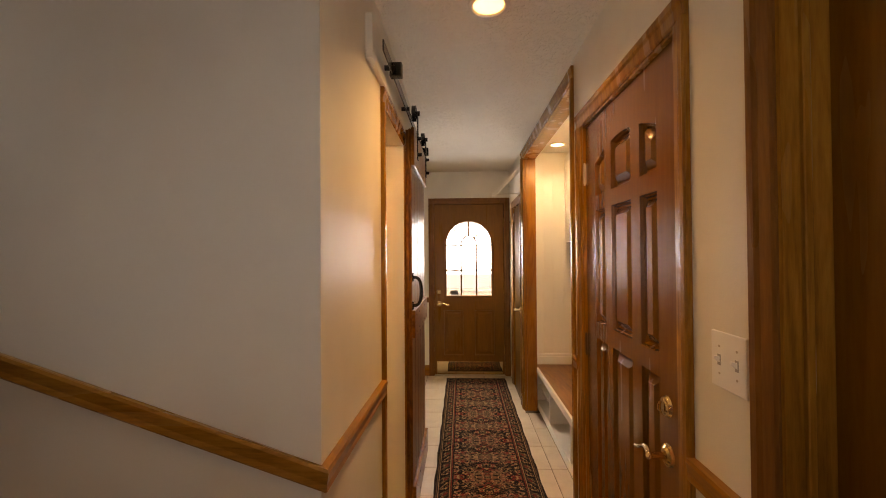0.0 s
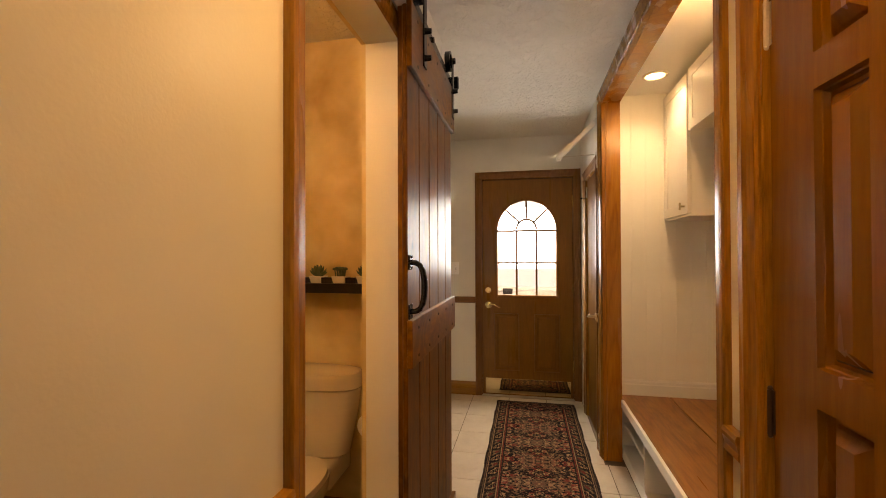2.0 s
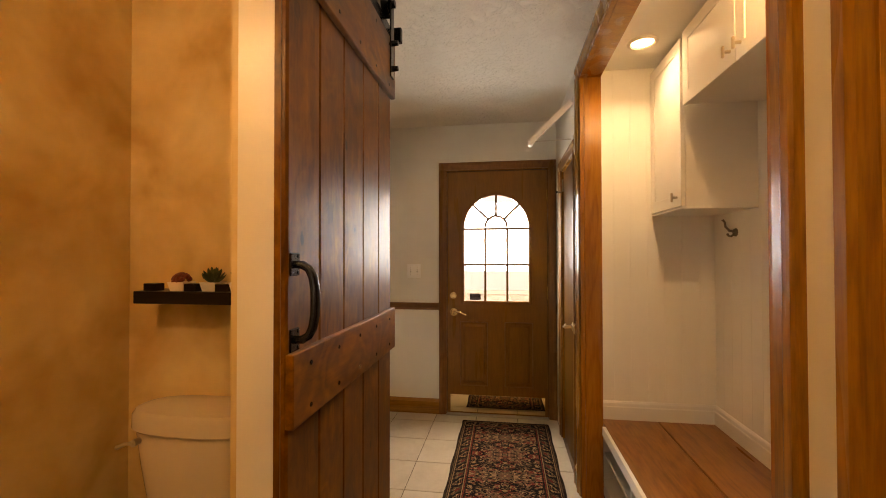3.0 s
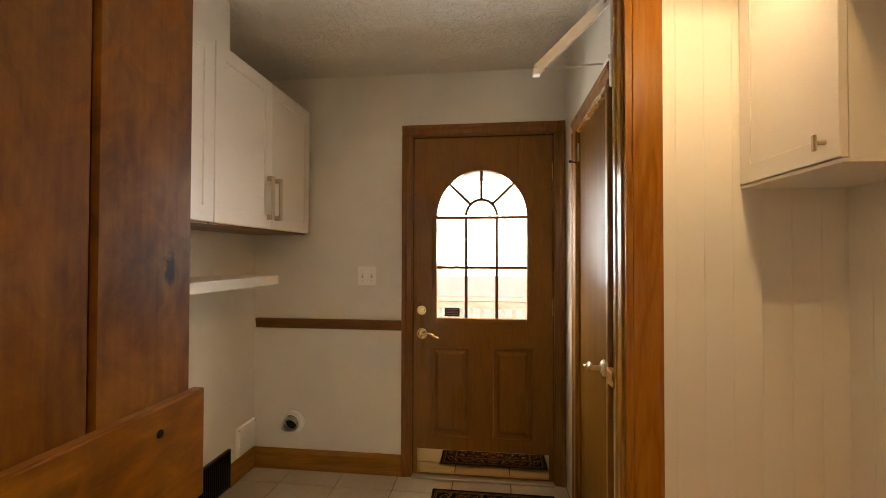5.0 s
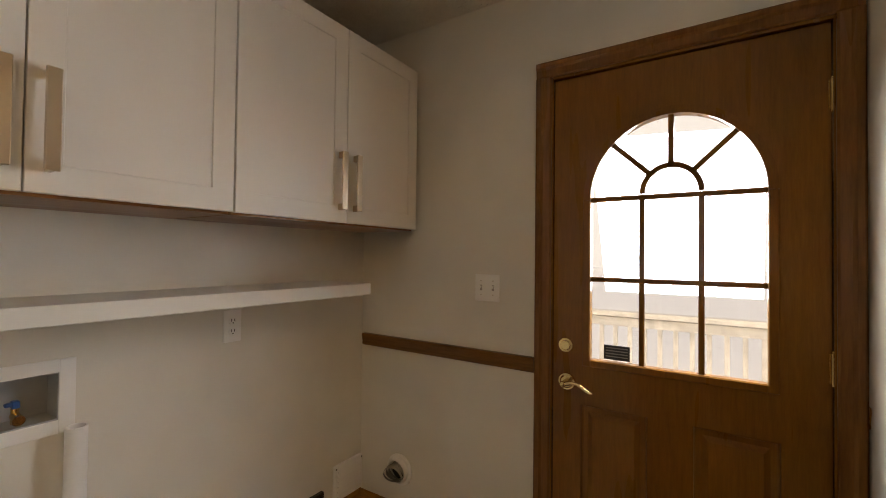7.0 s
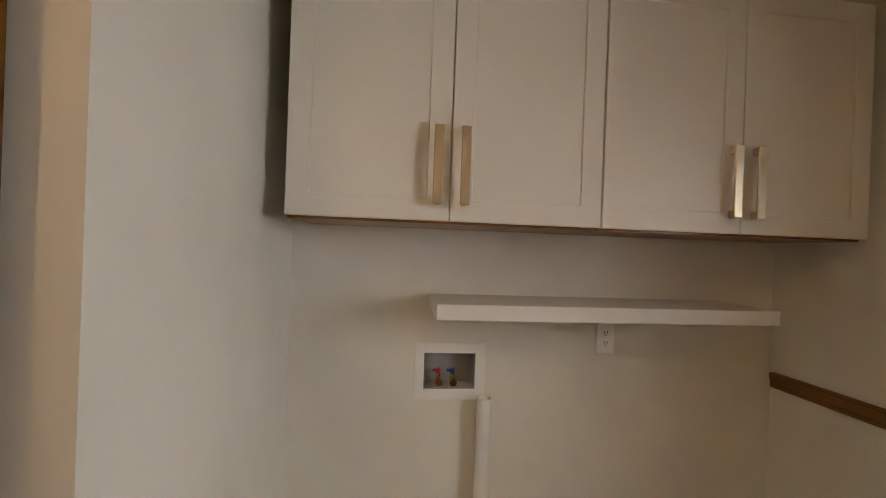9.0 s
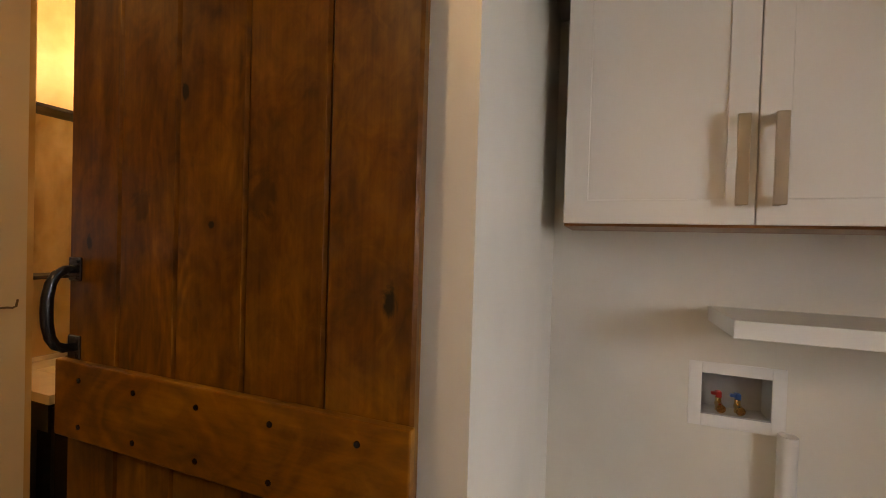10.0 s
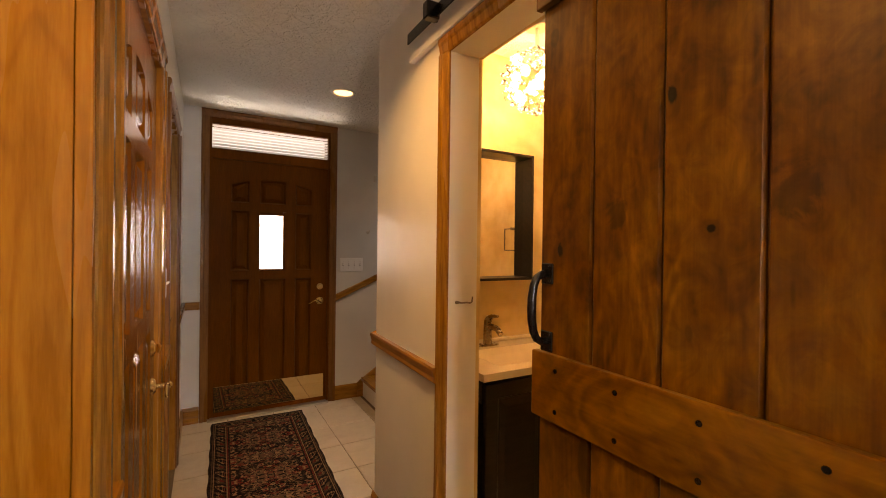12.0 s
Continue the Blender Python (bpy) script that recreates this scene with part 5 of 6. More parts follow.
TX, TY = -0.585, 3.855
tl_ = thing("toilet", (TX, 3.6, 0), "cream porcelain two-piece toilet with a closed lid", "toilet")
g = G()
g.loft([oval(TX, TY, z, a, b, 36, 2.9, 3.962) for z, a, b in ((0.405, 0.165, 0.075), (0.42, 0.185, 0.088), (0.6, 0.222, 0.098), (0.715, 0.238, 0.104), (0.722, 0.235, 0.10))])
tank = part("tank", g, PORCELAIN, tl_, smooth=True)
g = G()
g.loft([oval(TX, TY - 0.004, z, a, b, 36, 2.7, 3.964) for z, a, b in ((0.722, 0.243, 0.110), (0.730, 0.251, 0.117), (0.778, 0.250, 0.116), (0.795, 0.238, 0.106), (0.803, 0.20, 0.08))])
part("tank_lid", g, PORCELAIN, tank, smooth=True)
g = G()
g.cyl((TX - 0.17, TY - 0.10, 0.70), (TX - 0.17, TY - 0.125, 0.70), 0.012, None, 14)
g.tube([(TX - 0.17, TY - 0.12, 0.70), (TX - 0.2, TY - 0.125, 0.697), (TX - 0.235, TY - 0.12, 0.68)], [0.007, 0.006, 0.008], 8)
part("flush_lever", g, NICKEL, tank, "chrome flush lever", True)
g = G()
g.loft([oval(TX, y, z, a, b, 36, 2.3) for z, a, b, y in ((0.0, 0.12, 0.24, 3.62), (0.08, 0.11, 0.22, 3.62), (0.22, 0.12, 0.23, 3.60), (0.34, 0.175, 0.27, 3.56), (0.395, 0.185, 0.28, 3.55), (0.40, 0.17, 0.27, 3.55))])
g.box(TX - 0.16, TX + 0.16, 3.70, 3.94, 0.30, 0.405, 0.02, 3)
part("bowl", g, PORCELAIN, tl_, smooth=True)
g = G()
g.loft([oval(TX, 3.535, z, a, b, 36, 2.2, 3.74) for z, a, b in ((0.402, 0.185, 0.245), (0.406, 0.192, 0.25), (0.428, 0.190, 0.248), (0.434, 0.17, 0.23))])
part("seat_lid", g, PORCELAIN, tl_, "closed toilet seat lid", True)
tp = thing("toilet_paper_roll", (-0.26, 3.80, 0.58), "white toilet paper roll on a dark wall holder", "toilet paper")
g = G()
n = 28
prof = [(0.055, 3.75), (0.055, 3.86), (0.021, 3.86), (0.021, 3.75)]
vs = [[g.bm.verts.new((-0.262 + r * math.cos(2 * math.pi * k / n), y, 0.585 + r * math.sin(2 * math.pi * k / n))) for k in range(n)] for r, y in prof]
for a, b in zip(vs, vs[1:] + vs[:1]):
    for k in range(n):
        g.bm.faces.new((a[k], b[k], b[(k + 1) % n], a[(k + 1) % n]))
part("roll", g, PLASTIC, tp, smooth=True)
part("holder", G().tube([(-0.136, 3.885, 0.60), (-0.20, 3.885, 0.60), (-0.262, 3.88, 0.598), (-0.262, 3.74, 0.598), (-0.262, 3.735, 0.612)], 0.007), HOOK, tp, smooth=True)

bs = thing("bath_shelf", (-0.55, 3.90, 1.19), "dark floating shelf above the toilet", "shelf")
part("board", G().box(-0.855, -0.20, 3.828, YB0, 1.160, 1.205, 0.002), ESPRESSO, bs)
POT = plain("white_pot", (0.75, 0.70, 0.62), 0.4, 0.06)
LEAF = plain("succulent_leaf", (0.055, 0.085, 0.035), 0.5, 0.4, 60)
LEAFR = plain("red_succulent", (0.16, 0.02, 0.018), 0.5, 0.4, 60)
for i, x in enumerate((-0.70, -0.57, -0.455, -0.33)):
    kind = (0, 1, 2, 1)[i]
    pl = thing("succulent_pot", (x, 3.88, 1.205), ("red round succulent" if kind == 0 else "small green succulent") + " in a white square pot on the shelf", "plant", "potted succulents")
    g = G()
    g.loft([[(x + s * a, 3.88 + s * b, z) for a, b in ((-1, -1), (1, -1), (1, 1), (-1, 1))] for z, s in ((1.205, 0.026), (1.238, 0.033), (1.238, 0.029), (1.232, 0.028))])
    part("pot", g, POT, pl)
    g = G()
    rnd = random.Random(i)
    if kind == 0:
        for k in range(60):
            a, e = rnd.uniform(0, 6.28), rnd.uniform(0, 1.5)
            d = Vector((math.cos(a) * math.cos(e), math.sin(a) * math.cos(e), math.sin(e)))
            g.ball(Vector((x, 3.88, 1.238)) + d * 0.027, 0.009, n=8)
    elif kind == 1:
        for k in range(26):
            a, e = k * 2.4, 0.25 + 1.2 * k / 26
            d = Vector((math.cos(a) * math.cos(e), math.sin(a) * math.cos(e), math.sin(e)))
            o = Vector((x, 3.88, 1.236))
            g.tube([o, o + d * 0.02, o + d * 0.036 + Vector((0, 0, 0.004)), o + d * 0.048 + Vector((0, 0, 0.01))], [0.004, 0.007, 0.006, 0.001], 6, 0.5)
    else:
        for k in range(16):
            a = k * 2.4
            rr = 0.004 + 0.024 * (k / 16)
            p = Vector((x + rr * math.cos(a), 3.88 + rr * math.sin(a), 1.235))
            q = p + Vector((0.006 * math.cos(a), 0.006 * math.sin(a), 0.034 + 0.008 * rnd.random()))
            g.tube([p, q], 0.003, 5)
            g.ball(q, 0.011, 1, 1, 0.6, 8)
    part("leaves", g, LEAFR if kind == 0 else LEAF, pl, smooth=True)
for x in (-0.80, -0.635, -0.512, -0.39):
    bx = thing("candle_block", (x, 3.86, 1.205), "small black square block between the pots", "ornament", "shelf blocks")
    part("block", G().box(x - 0.025, x + 0.025, 3.84, 3.885, 1.205, 1.233, 0.002), ESPRESSO, bx)

VY = YS + 0.178
vn = thing("vanity", (-0.62, 2.4, 0), "dark espresso bathroom vanity below the mirror", "vanity")
part("body", G().box(XW, -0.24, VY, 2.54, 0.09, 0.733).box(XW, -0.24, 2.585, 2.60, 0.733, 0.833).box(-0.255, -0.24, VY, 2.585, 0.733, 0.833), ESPRESSO, vn)
part("toe_kick", G().box(XW, -0.25, VY, 2.54, 0.0, 0.09), ESPRESSO, vn)
for a, b in ((XW + 0.02, -0.635), (-0.615, -0.25)):
    g = G()
    door_face(g, lambda u, v, d: (u, 2.617 + d, v), a, b, 0.12, 0.813, [(a + 0.06, b - 0.06, 0.18, 0.753)], depth=0.006)
    leaf_shell(g, lambda u, v, d: (u, 2.617 + d, v), a, b, 0.12, 0.813, 0.019)
    part("door", g, ESPRESSO, vn)
COUNTER = plain("cultured_marble", (0.72, 0.62, 0.47), 0.15, 0.08, 9)
ct = thing("countertop", (-0.62, 2.4, 0.80), "cream cultured-marble top with a moulded basin", "countertop")
g = G()
X0, X1, Y0, Y1, Z0, Z1 = XW, -0.225, VY, 2.635, 0.834, 0.865
bx0, bx1, by0, by1 = -0.85, -0.36, 2.28, 2.56
bm = g.bm
outer = [(X0, Y0), (X1, Y0), (X1, Y1), (X0, Y1)]
inner = [(bx0, by0), (bx1, by0), (bx1, by1), (bx0, by1)]
r0 = [bm.verts.new((*p, Z0)) for p in outer]
r1 = [bm.verts.new((*p, Z1)) for p in outer]
r2 = [bm.verts.new((*p, Z1)) for p in inner]
cxm, cym = (bx0 + bx1) / 2, (by0 + by1) / 2
r3 = [bm.verts.new((cxm + (x - cxm) * 0.9, cym + (y - cym) * 0.88, Z1 - 0.03)) for x, y in inner]
r4 = [bm.verts.new((cxm + (x - cxm) * 0.55, cym + (y - cym) * 0.5, Z1 - 0.11)) for x, y in inner]
for a, b in ((r0, r1), (r1, r2), (r2, r3), (r3, r4)):
    for k in range(4):
        bm.faces.new((a[k], a[(k + 1) % 4], b[(k + 1) % 4], b[k]))
bm.faces.new(r4)
part("top", g, COUNTER, ct)
part("backsplash", G().box(XW, -0.225, VY, VY + 0.016, 0.865, 0.885, 0.003), COUNTER, ct)
FAUCET = metal("dull_nickel", (0.36, 0.29, 0.21), 0.22)
fa = thing("faucet", (-0.62, 2.24, 0.865), "brushed nickel single-lever bathroom faucet", "faucet")
fx, fy = -0.54, 2.215
part("base_plate", G().loft([oval(fx, fy, z, a, b, 28) for z, a, b in ((0.865, 0.075, 0.028), (0.871, 0.073, 0.027), (0.875, 0.06, 0.02))]), FAUCET, fa, smooth=True)
part("body", G().cyl((fx, fy, 0.873), (fx, fy, 0.988), 0.024, 0.020, 24), FAUCET, fa, smooth=True)
part("spout", G().tube([(fx, fy, 0.948), (fx, fy + 0.04, 0.968), (fx, fy + 0.085, 0.965), (fx, fy + 0.115, 0.941)], [0.017, 0.016, 0.015, 0.015], 14), FAUCET, fa, smooth=True)
part("lever", G().tube([(fx, fy, 0.988), (fx, fy + 0.01, 1.008), (fx, fy + 0.045, 1.025), (fx, fy + 0.085, 1.028)], [0.021, 0.018, 0.010, 0.007], 14), FAUCET, fa, smooth=True)
MIRROR, _, mb = material("mirror_silver", 0.02, 1.0, (0.86, 0.86, 0.85))
mr = thing("mirror", (-0.62, VY, 1.5), "mirror in a deep dark brown box frame", "mirror")
mx0, mx1, mz0, mz1 = -0.822, -0.27, 1.203, 1.884
part("glass", G().box(mx0 + 0.012, mx1 - 0.012, VY + 0.012, VY + 0.016, mz0 + 0.012, mz1 - 0.012), MIRROR, mr, "silvered mirror glass")
g = G()
g.box(mx0, mx0 + 0.014, VY, VY + 0.09, mz0, mz1, 0.0015)
g.box(mx1 - 0.014, mx1, VY, VY + 0.09, mz0, mz1, 0.0015)
g.box(mx0 + 0.014, mx1 - 0.014, VY, VY + 0.09, mz0, mz0 + 0.014, 0.0015)
g.box(mx0 + 0.014, mx1 - 0.014, VY, VY + 0.09, mz1 - 0.014, mz1, 0.0015)
part("box_frame", g, ESPRESSO, mr, "deep dark brown frame")
CRYSTAL, _, kb = material("crystal", 0.02)
kb.inputs["Transmission Weight"].default_value = 1.0
kb.inputs["IOR"].default_value = 1.5
ch = thing("crystal_lamp", (-0.60, 2.50, CEIL), "round crystal ceiling lamp with a warm glow", "ceiling lamp")
CC = Vector((-0.60, 2.50, 2.16))
part("canopy", G().cyl((CC.x, CC.y, CEIL), (CC.x, CC.y, CEIL - 0.02), 0.06, 0.055, 28), NICKEL, ch, smooth=True)
part("stem", G().cyl((CC.x, CC.y, CEIL - 0.02), (CC.x, CC.y, 2.26), 0.008, None, 12), NICKEL, ch)
HOT, _, hb = material("hot_bulb", 0.3)
hb.inputs["Emission Color"].default_value = (1.0, 0.78, 0.45, 1)
hb.inputs["Emission Strength"].default_value = 30.0
for k in range(14):
    a = k * 2.4
    part("bulb", G().ball((CC.x + 0.105 * math.cos(a), CC.y + 0.105 * math.sin(a), 2.07 + 0.0135 * k), 0.02, 1, 1, 1.3, 14), HOT, ch, "glowing bulb", True)
rnd = random.Random(5)
bead = G()
for k in range(150):
    zf = 1 - 2 * (k + 0.5) / 150
    a = k * 2.39996
    rr = math.sqrt(1 - zf * zf)
    p = CC + 0.155 * Vector((rr * math.cos(a), rr * math.sin(a), zf * 0.95)) * rnd.uniform(0.9, 1.05)
    m4 = Matrix.Translation(p) @ Euler((rnd.uniform(0, 6), rnd.uniform(0, 6), 0)).to_matrix().to_4x4()
    bmesh.ops.create_icosphere(bead.bm, subdivisions=1, radius=rnd.uniform(0.010, 0.017), matrix=m4)
part("crystal_cluster", bead, CRYSTAL, ch, "cluster of faceted crystal beads", kind="stuff")
jh = thing("latch_hook", (-0.034, BATH0, 1.178), "dark wire latch hook on the doorway's side", "hook")
part("eye_plate", G().cyl((-0.034, BATH0, 1.178), (-0.034, BATH0 + 0.010, 1.178), 0.006, 0.005, 12), HOOK, jh, smooth=True)
part("wire", G().tube([(-0.032, BATH0 + 0.009, 1.180), (-0.05, BATH0 + 0.010, 1.1765), (-0.075, BATH0 + 0.010, 1.1765), (-0.086, BATH0 + 0.010, 1.174), (-0.094, BATH0 + 0.010, 1.178), (-0.097, BATH0 + 0.010, 1.197)], [0.0045, 0.003, 0.003, 0.003, 0.003, 0.0025]), HOOK, jh, smooth=True)
th = thing("towel_ring", (XW, 2.47, 1.4), "square dark towel ring on the bathroom wall", "towel ring")
part("ring", G().tube([(XW + 0.04, 2.40, 1.36), (XW + 0.04, 2.40, 1.50), (XW + 0.04, 2.54, 1.50), (XW + 0.04, 2.54, 1.36), (XW + 0.04, 2.40, 1.36)], 0.005, 6), HOOK, th)
part("mount", G().cyl((XW, 2.47, 1.50), (XW + 0.044, 2.47, 1.50), 0.009, None, 12), HOOK, th)

# ---- stair ----
TREAD = OAK_Y
st = thing("stairs", (-0.5, 1.1, 0), "oak stair rising beside the front door", "stairs", kind="structure")
for i in range(6):
    x = -0.52 - i * 0.27
    part("step", G().box(x - 0.29, x + 0.02, YF + 0.02, YS - 0.02, i * 0.18 + 0.145, i * 0.18 + 0.18, 0.006, 2), TREAD, st)
    part("riser", G().box(x - 0.02, x, YF + 0.02, YS - 0.02, i * 0.18, i * 0.18 + 0.145), WHITE, st)
g = G()
g.prism([(-0.47, 0.0), (-0.47, 0.13), (-2.05, 0.13 + 1.58 * 0.667), (-2.05, 0.0)], "y", YF, YF + 0.018)
setting("trim_stair_skirt", g, OAK_X, "oak skirt board of the stair", "trim")
g = G()
g.prism([(-0.47, 0.0), (-0.47, 0.13), (-2.05, 0.13 + 1.58 * 0.667), (-2.05, 0.0)], "y", YS - 0.018, YS)
setting("trim_stair_skirt_inner", g, OAK_X, "oak skirt board of the stair", "trim")


# ---- rugs ----
def rug_material(width, length):
    m, t, b = material("oriental_rug", 0.95)
    tc = t.nodes.new("ShaderNodeTexCoord")
    sx = t.nodes.new("ShaderNodeSeparateXYZ")
    t.links.new(tc.outputs["Object"], sx.inputs[0])
    ax = calc(t, "ABSOLUTE", sx.outputs[0])
    py = calc(t, "PINGPONG", calc(t, "ADD", sx.outputs[1], 10.0), 0.27)
    ay = calc(t, "ABSOLUTE", sx.outputs[1])

    def vec(u, v):
        c = t.nodes.new("ShaderNodeCombineXYZ")
        t.links.new(u, c.inputs[0])
        t.links.new(v, c.inputs[1])
        return c.outputs[0]

    def hard(fac, at, soft=0.02):
        return ramp(t, fac, [(at - soft, (0, 0, 0)), (at + soft, (1, 1, 1))])
    v = vec(ax, py)
    DARKB, REDB, ROSE, CREAM, GREY = (0.006, 0.0042, 0.0045), (0.135, 0.016, 0.011), (0.175, 0.060, 0.038), (0.28, 0.18, 0.095), (0.105, 0.064, 0.037)
    # rose and sand ground with red clouds between bands of dark, finely drawn medallions
    cloud = noise_tex(t, vec(calc(t, "MULTIPLY", ax, 0.8), py), 9.0, 2, 0.5, 0.5)
    ground = mix(t, hard(cloud, 0.49, 0.05), GREY, REDB)
    ground = mix(t, calc(t, "MULTIPLY", hard(noise_tex(t, v, 26, 1, 0.4, 0.6), 0.56, 0.03), 0.8), ground, ROSE)
    petals = noise_tex(t, vec(calc(t, "MULTIPLY", ax, 0.8), calc(t, "MULTIPLY", py, 1.3)), 44, 1, 0.4, 1.1)
    lobes = calc(t, "MULTIPLY", calc(t, "SINE", calc(t, "MULTIPLY", ax, 31.0)), 0.03)
    band = calc(t, "ABSOLUTE", calc(t, "SUBTRACT", calc(t, "ADD", py, lobes), 0.13))
    near = ramp(t, band, [(0.035, (1, 1, 1)), (0.10, (0, 0, 0))])
    dots = hard(calc(t, "ADD", petals, calc(t, "MULTIPLY", near, 0.13)), 0.545, 0.02)
    fieldc = mix(t, dots, ground, DARKB)
    stems = noise_tex(t, vec(calc(t, "ADD", ax, 3.1), calc(t, "MULTIPLY", py, 1.2)), 38, 1, 0.4, 1.4)
    fieldc = mix(t, calc(t, "MULTIPLY", hard(stems, 0.60, 0.02), 0.85), fieldc, CREAM)
    ex = calc(t, "SUBTRACT", width / 2, ax)
    ey = calc(t, "SUBTRACT", length / 2, ay)
    edge = calc(t, "MINIMUM", ex, ey)
    along = calc(t, "PINGPONG", calc(t, "ADD", calc(t, "ADD", sx.outputs[1], ax), 10.0), 0.085)
    bv = vec(edge, along)
    bo = noise_tex(t, bv, 24, 1, 0.4, 1.2)
    flower = calc(t, "SINE", calc(t, "MULTIPLY", along, 74.0))
    bord = mix(t, calc(t, "MULTIPLY", hard(calc(t, "ABSOLUTE", calc(t, "SUBTRACT", bo, 0.5)), 0.016, 0.010), 1.0), CREAM, DARKB)
    bord = mix(t, calc(t, "MULTIPLY", hard(bo, 0.60), 0.8), bord, REDB)
    bord = mix(t, calc(t, "MULTIPLY", hard(flower, 0.75, 0.1), 0.35), bord, GREY)
    col = mix(t, calc(t, "LESS_THAN", edge, 0.118), fieldc, bord)
    for a, b2, c in ((0.0, 0.016, DARKB), (0.016, 0.021, GREY), (0.027, 0.031, CREAM), (0.096, 0.101, CREAM), (0.104, 0.110, REDB), (0.111, 0.121, DARKB)):
        band = calc(t, "MULTIPLY", calc(t, "GREATER_THAN", edge, a), calc(t, "LESS_THAN", edge, b2))
        col = mix(t, calc(t, "MULTIPLY", band, 0.85), col, c)
    v3 = coords(t)
    fade = noise_tex(t, v3, 3.0, 4, 0.6)
    col = mix(t, calc(t, "MULTIPLY", ramp(t, fade, [(0.4, (0, 0, 0)), (0.7, (1, 1, 1))]), 0.12), col, GREY)
    t.links.new(col, b.inputs["Base Color"])
    bump(t, b, noise_tex(t, v3, 420, 2), 0.5, 0.002)
    b.inputs["Specular IOR Level"].default_value = 0.08
    return m


def runner(y0, y1, x0, x1, turn):
    L, W = y1 - y0, x1 - x0
    r = thing("runner_rug", ((x0 + x1) / 2, (y0 + y1) / 2, 0.002), "worn red and navy oriental runner rug on the tiles", "rug", "hall runners")
    g = G()
    n = 60
    cx, cy = r.location.x, r.location.y
    rnd = random.Random(int(y0 * 10))
    grid = []
    for i in range(n + 1):
        wob = 0.003 * math.sin(i * 0.9) + rnd.uniform(-0.001, 0.001)
        grid.append([(cx + W / 2 * s + wob, cy - L / 2 + L * i / n) for s in (-1, -0.98, 0.98, 1)])
    top = [[g.bm.verts.new((x, y, 0.002 if k in (0, 3) else 0.009)) for k, (x, y) in enumerate(row)] for row in grid]
    for a, b in zip(top, top[1:]):
        for k in range(3):
            g.bm.faces.new((a[k], a[k + 1], b[k + 1], b[k]))
    part("carpet", g, rug_material(W, L), r)
    r.rotation_euler = (0, 0, radians(turn))


runner(2.62, 5.868, 0.147, 0.824, 0.0)
runner(0.385, 2.32, 0.066, 0.732, -1.7)

# ---- outside the back door ----
SNOW = plain("pale_snow", (0.84, 0.84, 0.83), 0.9, 0.05, 2)
BACKDROP, _t, _b = material("bright_overcast", 0.9)
_b.inputs["Base Color"].default_value = (0, 0, 0, 1)
_b.inputs["Emission Color"].default_value = (0.94, 0.97, 1.0, 1)
_b.inputs["Emission Strength"].default_value = 1.6
setting("backdrop", G().box(-60, 60, 70, 70.1, -0.1, 60), BACKDROP, "bright overcast sky beyond the yard", "sky")
setting("backdrop_front", G().box(-60, 60, -70.1, -70, -0.1, 60), BACKDROP, "bright overcast sky beyond the porch", "sky")
setting("ground", G().box(-60, 60, 6.12, 120, -0.3, -0.12), SNOW, "pale sunlit ground outside the back door", "ground")
setting("ground_front", G().box(-60, 60, -100, 0.12, -0.3, -0.12), SNOW, "pale ground outside the front door", "ground")
GREYW = plain("weathered_timber", (0.66, 0.62, 0.55), 0.8, 0.25, 12)
dk = thing("deck_railing", (0.0, 9.0, -0.12), "weathered timber deck railing with square balusters", "railing")
part("top_rail", G().box(-4, 3.2, 8.95, 9.09, 0.74, 0.79, 0.004), GREYW, dk)
part("sub_rail", G().box(-4, 3.2, 8.99, 9.03, 0.64, 0.73, 0.003), GREYW, dk)
part("bottom_rail", G().box(-4, 3.2, 8.99, 9.03, -0.02, 0.06, 0.003), GREYW, dk)
g0 = G().box(-0.02, 0.02, -0.02, 0.02, 0.0, 0.66)
first = part("baluster", g0, GREYW, dk, centre=(0, 0, 0))
first.location = (-3.9, 0.035, 0.1)
for k in range(1, 52):
    o = new("baluster", first.data)
    o.parent = dk
    o.location = (-3.9 + k * 0.137, 0.035, 0.1)
for x in (-3.0, -0.95, 1.1, 3.15):
    part("post", G().box(x - 0.045, x + 0.045, 8.97, 9.06, -0.12, 0.74, 0.003), GREYW, dk)


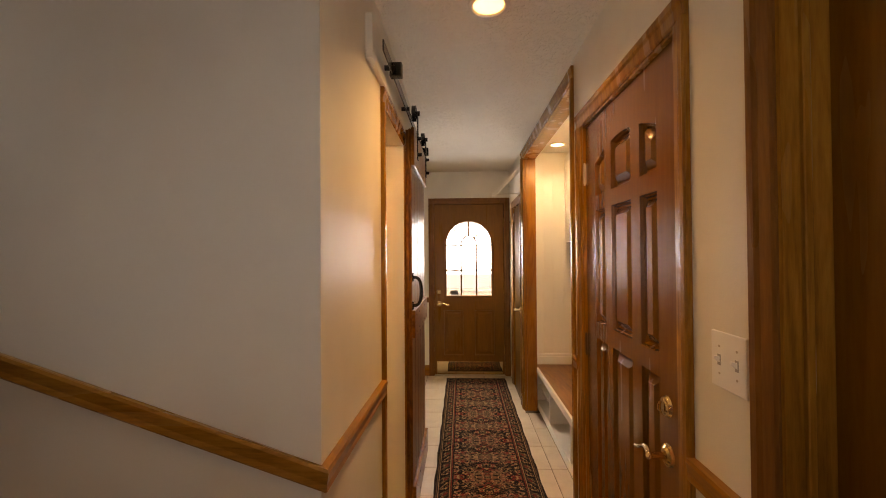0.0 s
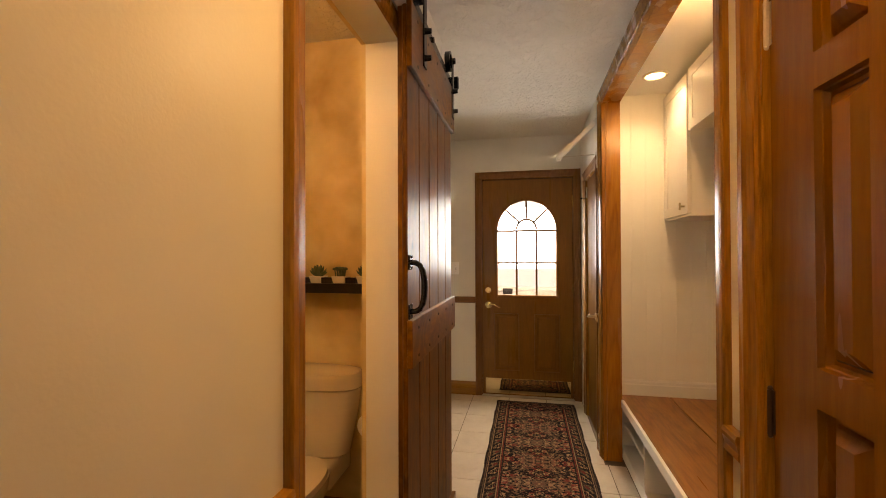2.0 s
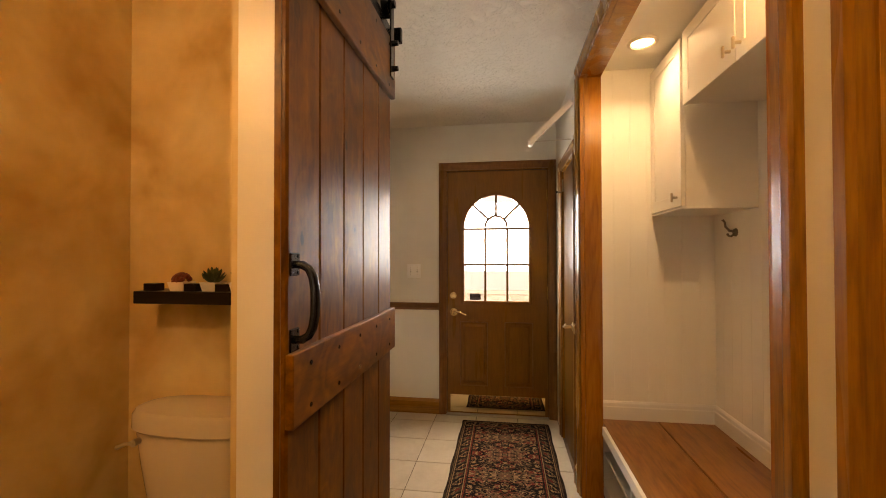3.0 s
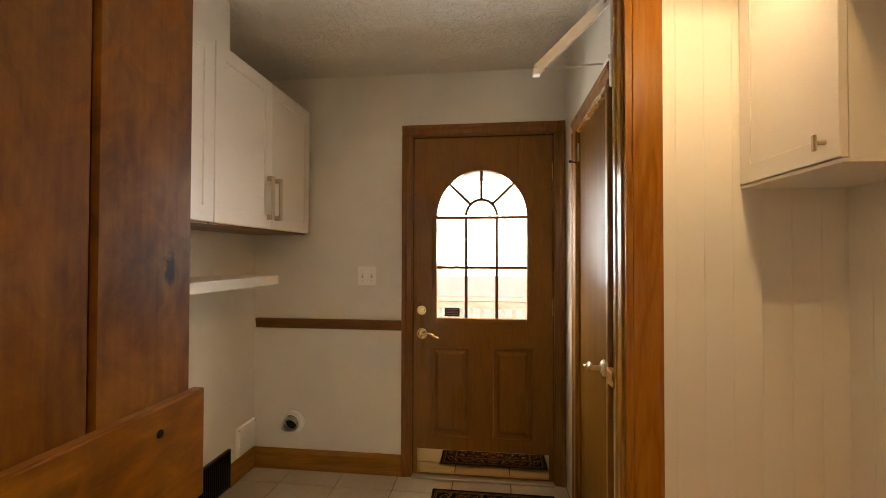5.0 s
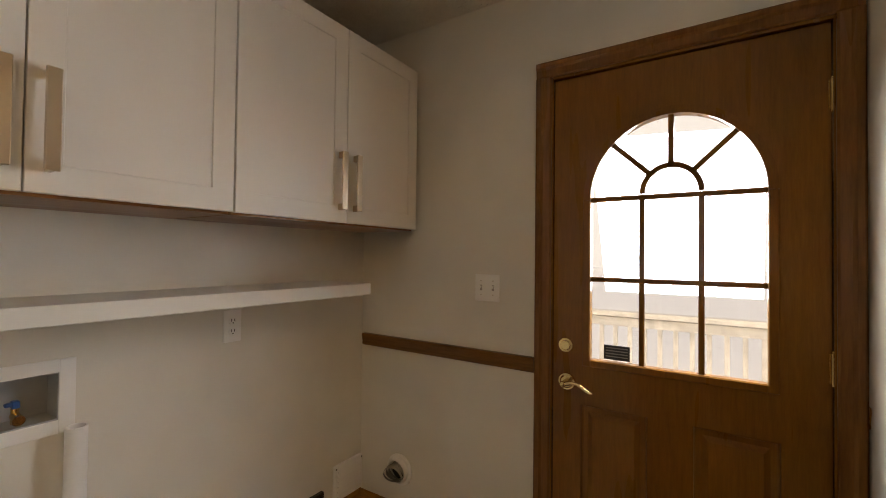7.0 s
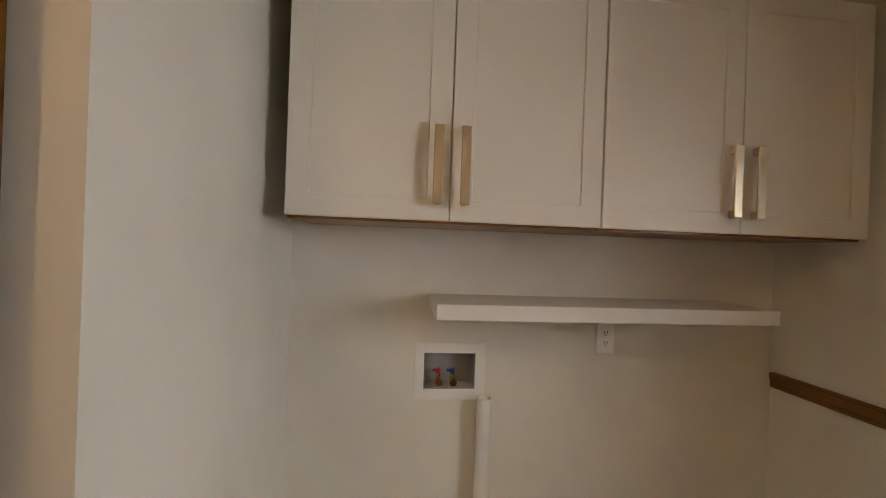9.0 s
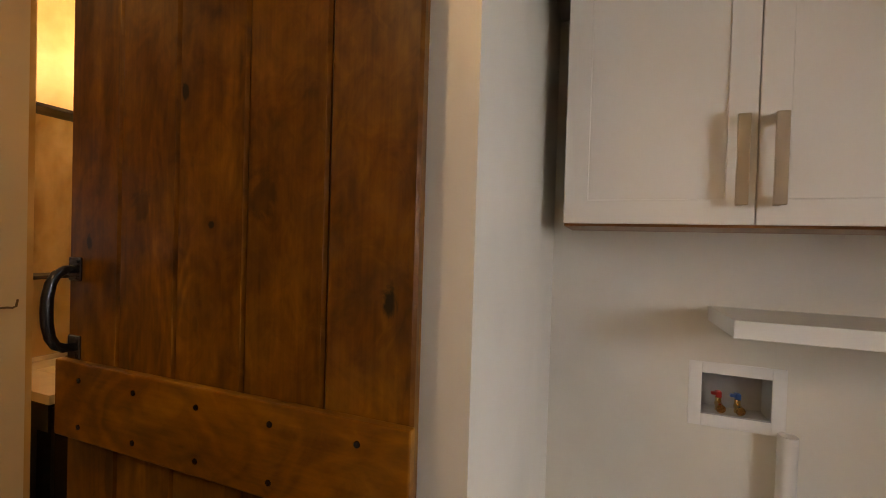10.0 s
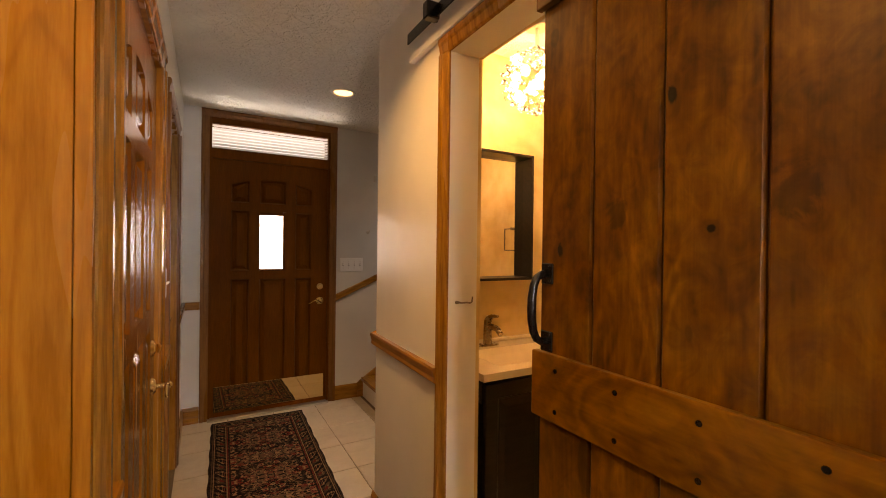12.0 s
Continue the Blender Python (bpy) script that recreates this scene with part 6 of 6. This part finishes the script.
# ---- floor tiles ----
def tile_material():
    m, t, b = material("beige_floor_tile", 0.28)
    v = coords(t, offset_random=True)
    oi = t.nodes.new("ShaderNodeObjectInfo")
    a = noise_tex(t, v, 5.0, 5, 0.6, 0.6)
    c = noise_tex(t, v, 40, 3, 0.6)
    f = calc(t, "ADD", calc(t, "MULTIPLY", a, 0.7), calc(t, "MULTIPLY", c, 0.2))
    f = calc(t, "ADD", f, calc(t, "MULTIPLY", oi.outputs["Random"], 0.14))
    t.links.new(ramp(t, f, [(0.3, (0.44, 0.37, 0.27)), (0.55, (0.54, 0.465, 0.355)), (0.8, (0.60, 0.53, 0.42))]), b.inputs["Base Color"])
    bump(t, b, a, 0.08, 0.002)
    return m


TILE = tile_material()
floor_ob = bpy.data.objects["floor"]
TS = 0.335
meshes = {}


def tile_mesh(w_, d_):
    key = (round(w_, 3), round(d_, 3))
    if key not in meshes:
        bm = bmesh.new()
        a, c = w_ / 2, d_ / 2
        e = 0.002
        lo = [bm.verts.new((x, y, -0.006)) for x, y in ((-a, -c), (a, -c), (a, c), (-a, c))]
        md = [bm.verts.new((x, y, -0.0015)) for x, y in ((-a, -c), (a, -c), (a, c), (-a, c))]
        hi = [bm.verts.new((x, y, 0.0)) for x, y in ((-a + e, -c + e), (a - e, -c + e), (a - e, c - e), (-a + e, c - e))]
        for p, q in ((lo, md), (md, hi)):
            for k in range(4):
                bm.faces.new((p[k], p[(k + 1) % 4], q[(k + 1) % 4], q[k]))
        bm.faces.new(hi)
        me = bpy.data.meshes.new("tile")
        bm.to_mesh(me)
        bm.free()
        me.materials.append(TILE)
        meshes[key] = me
    return meshes[key]


GX, GY = -0.083, 5.50
for i in range(-4, 6):
    for k in range(-16, 3):
        x0, x1 = GX + i * TS, GX + (i + 1) * TS
        y0, y1 = GY + k * TS, GY + (k + 1) * TS
        lim_x0 = XW if y1 > 2.0 else -0.50
        x0, x1 = max(x0, lim_x0), min(x1, 1.03 if y0 > NOOK0 and y1 < NOOK1 else XR)
        y0, y1 = max(y0, YF), min(y1, YB)
        if x1 - x0 < 0.03 or y1 - y0 < 0.03:
            continue
        piece("tile", tile_mesh(x1 - x0 - 0.006, y1 - y0 - 0.006), floor_ob, ((x0 + x1) / 2, (y0 + y1) / 2, 0.0))
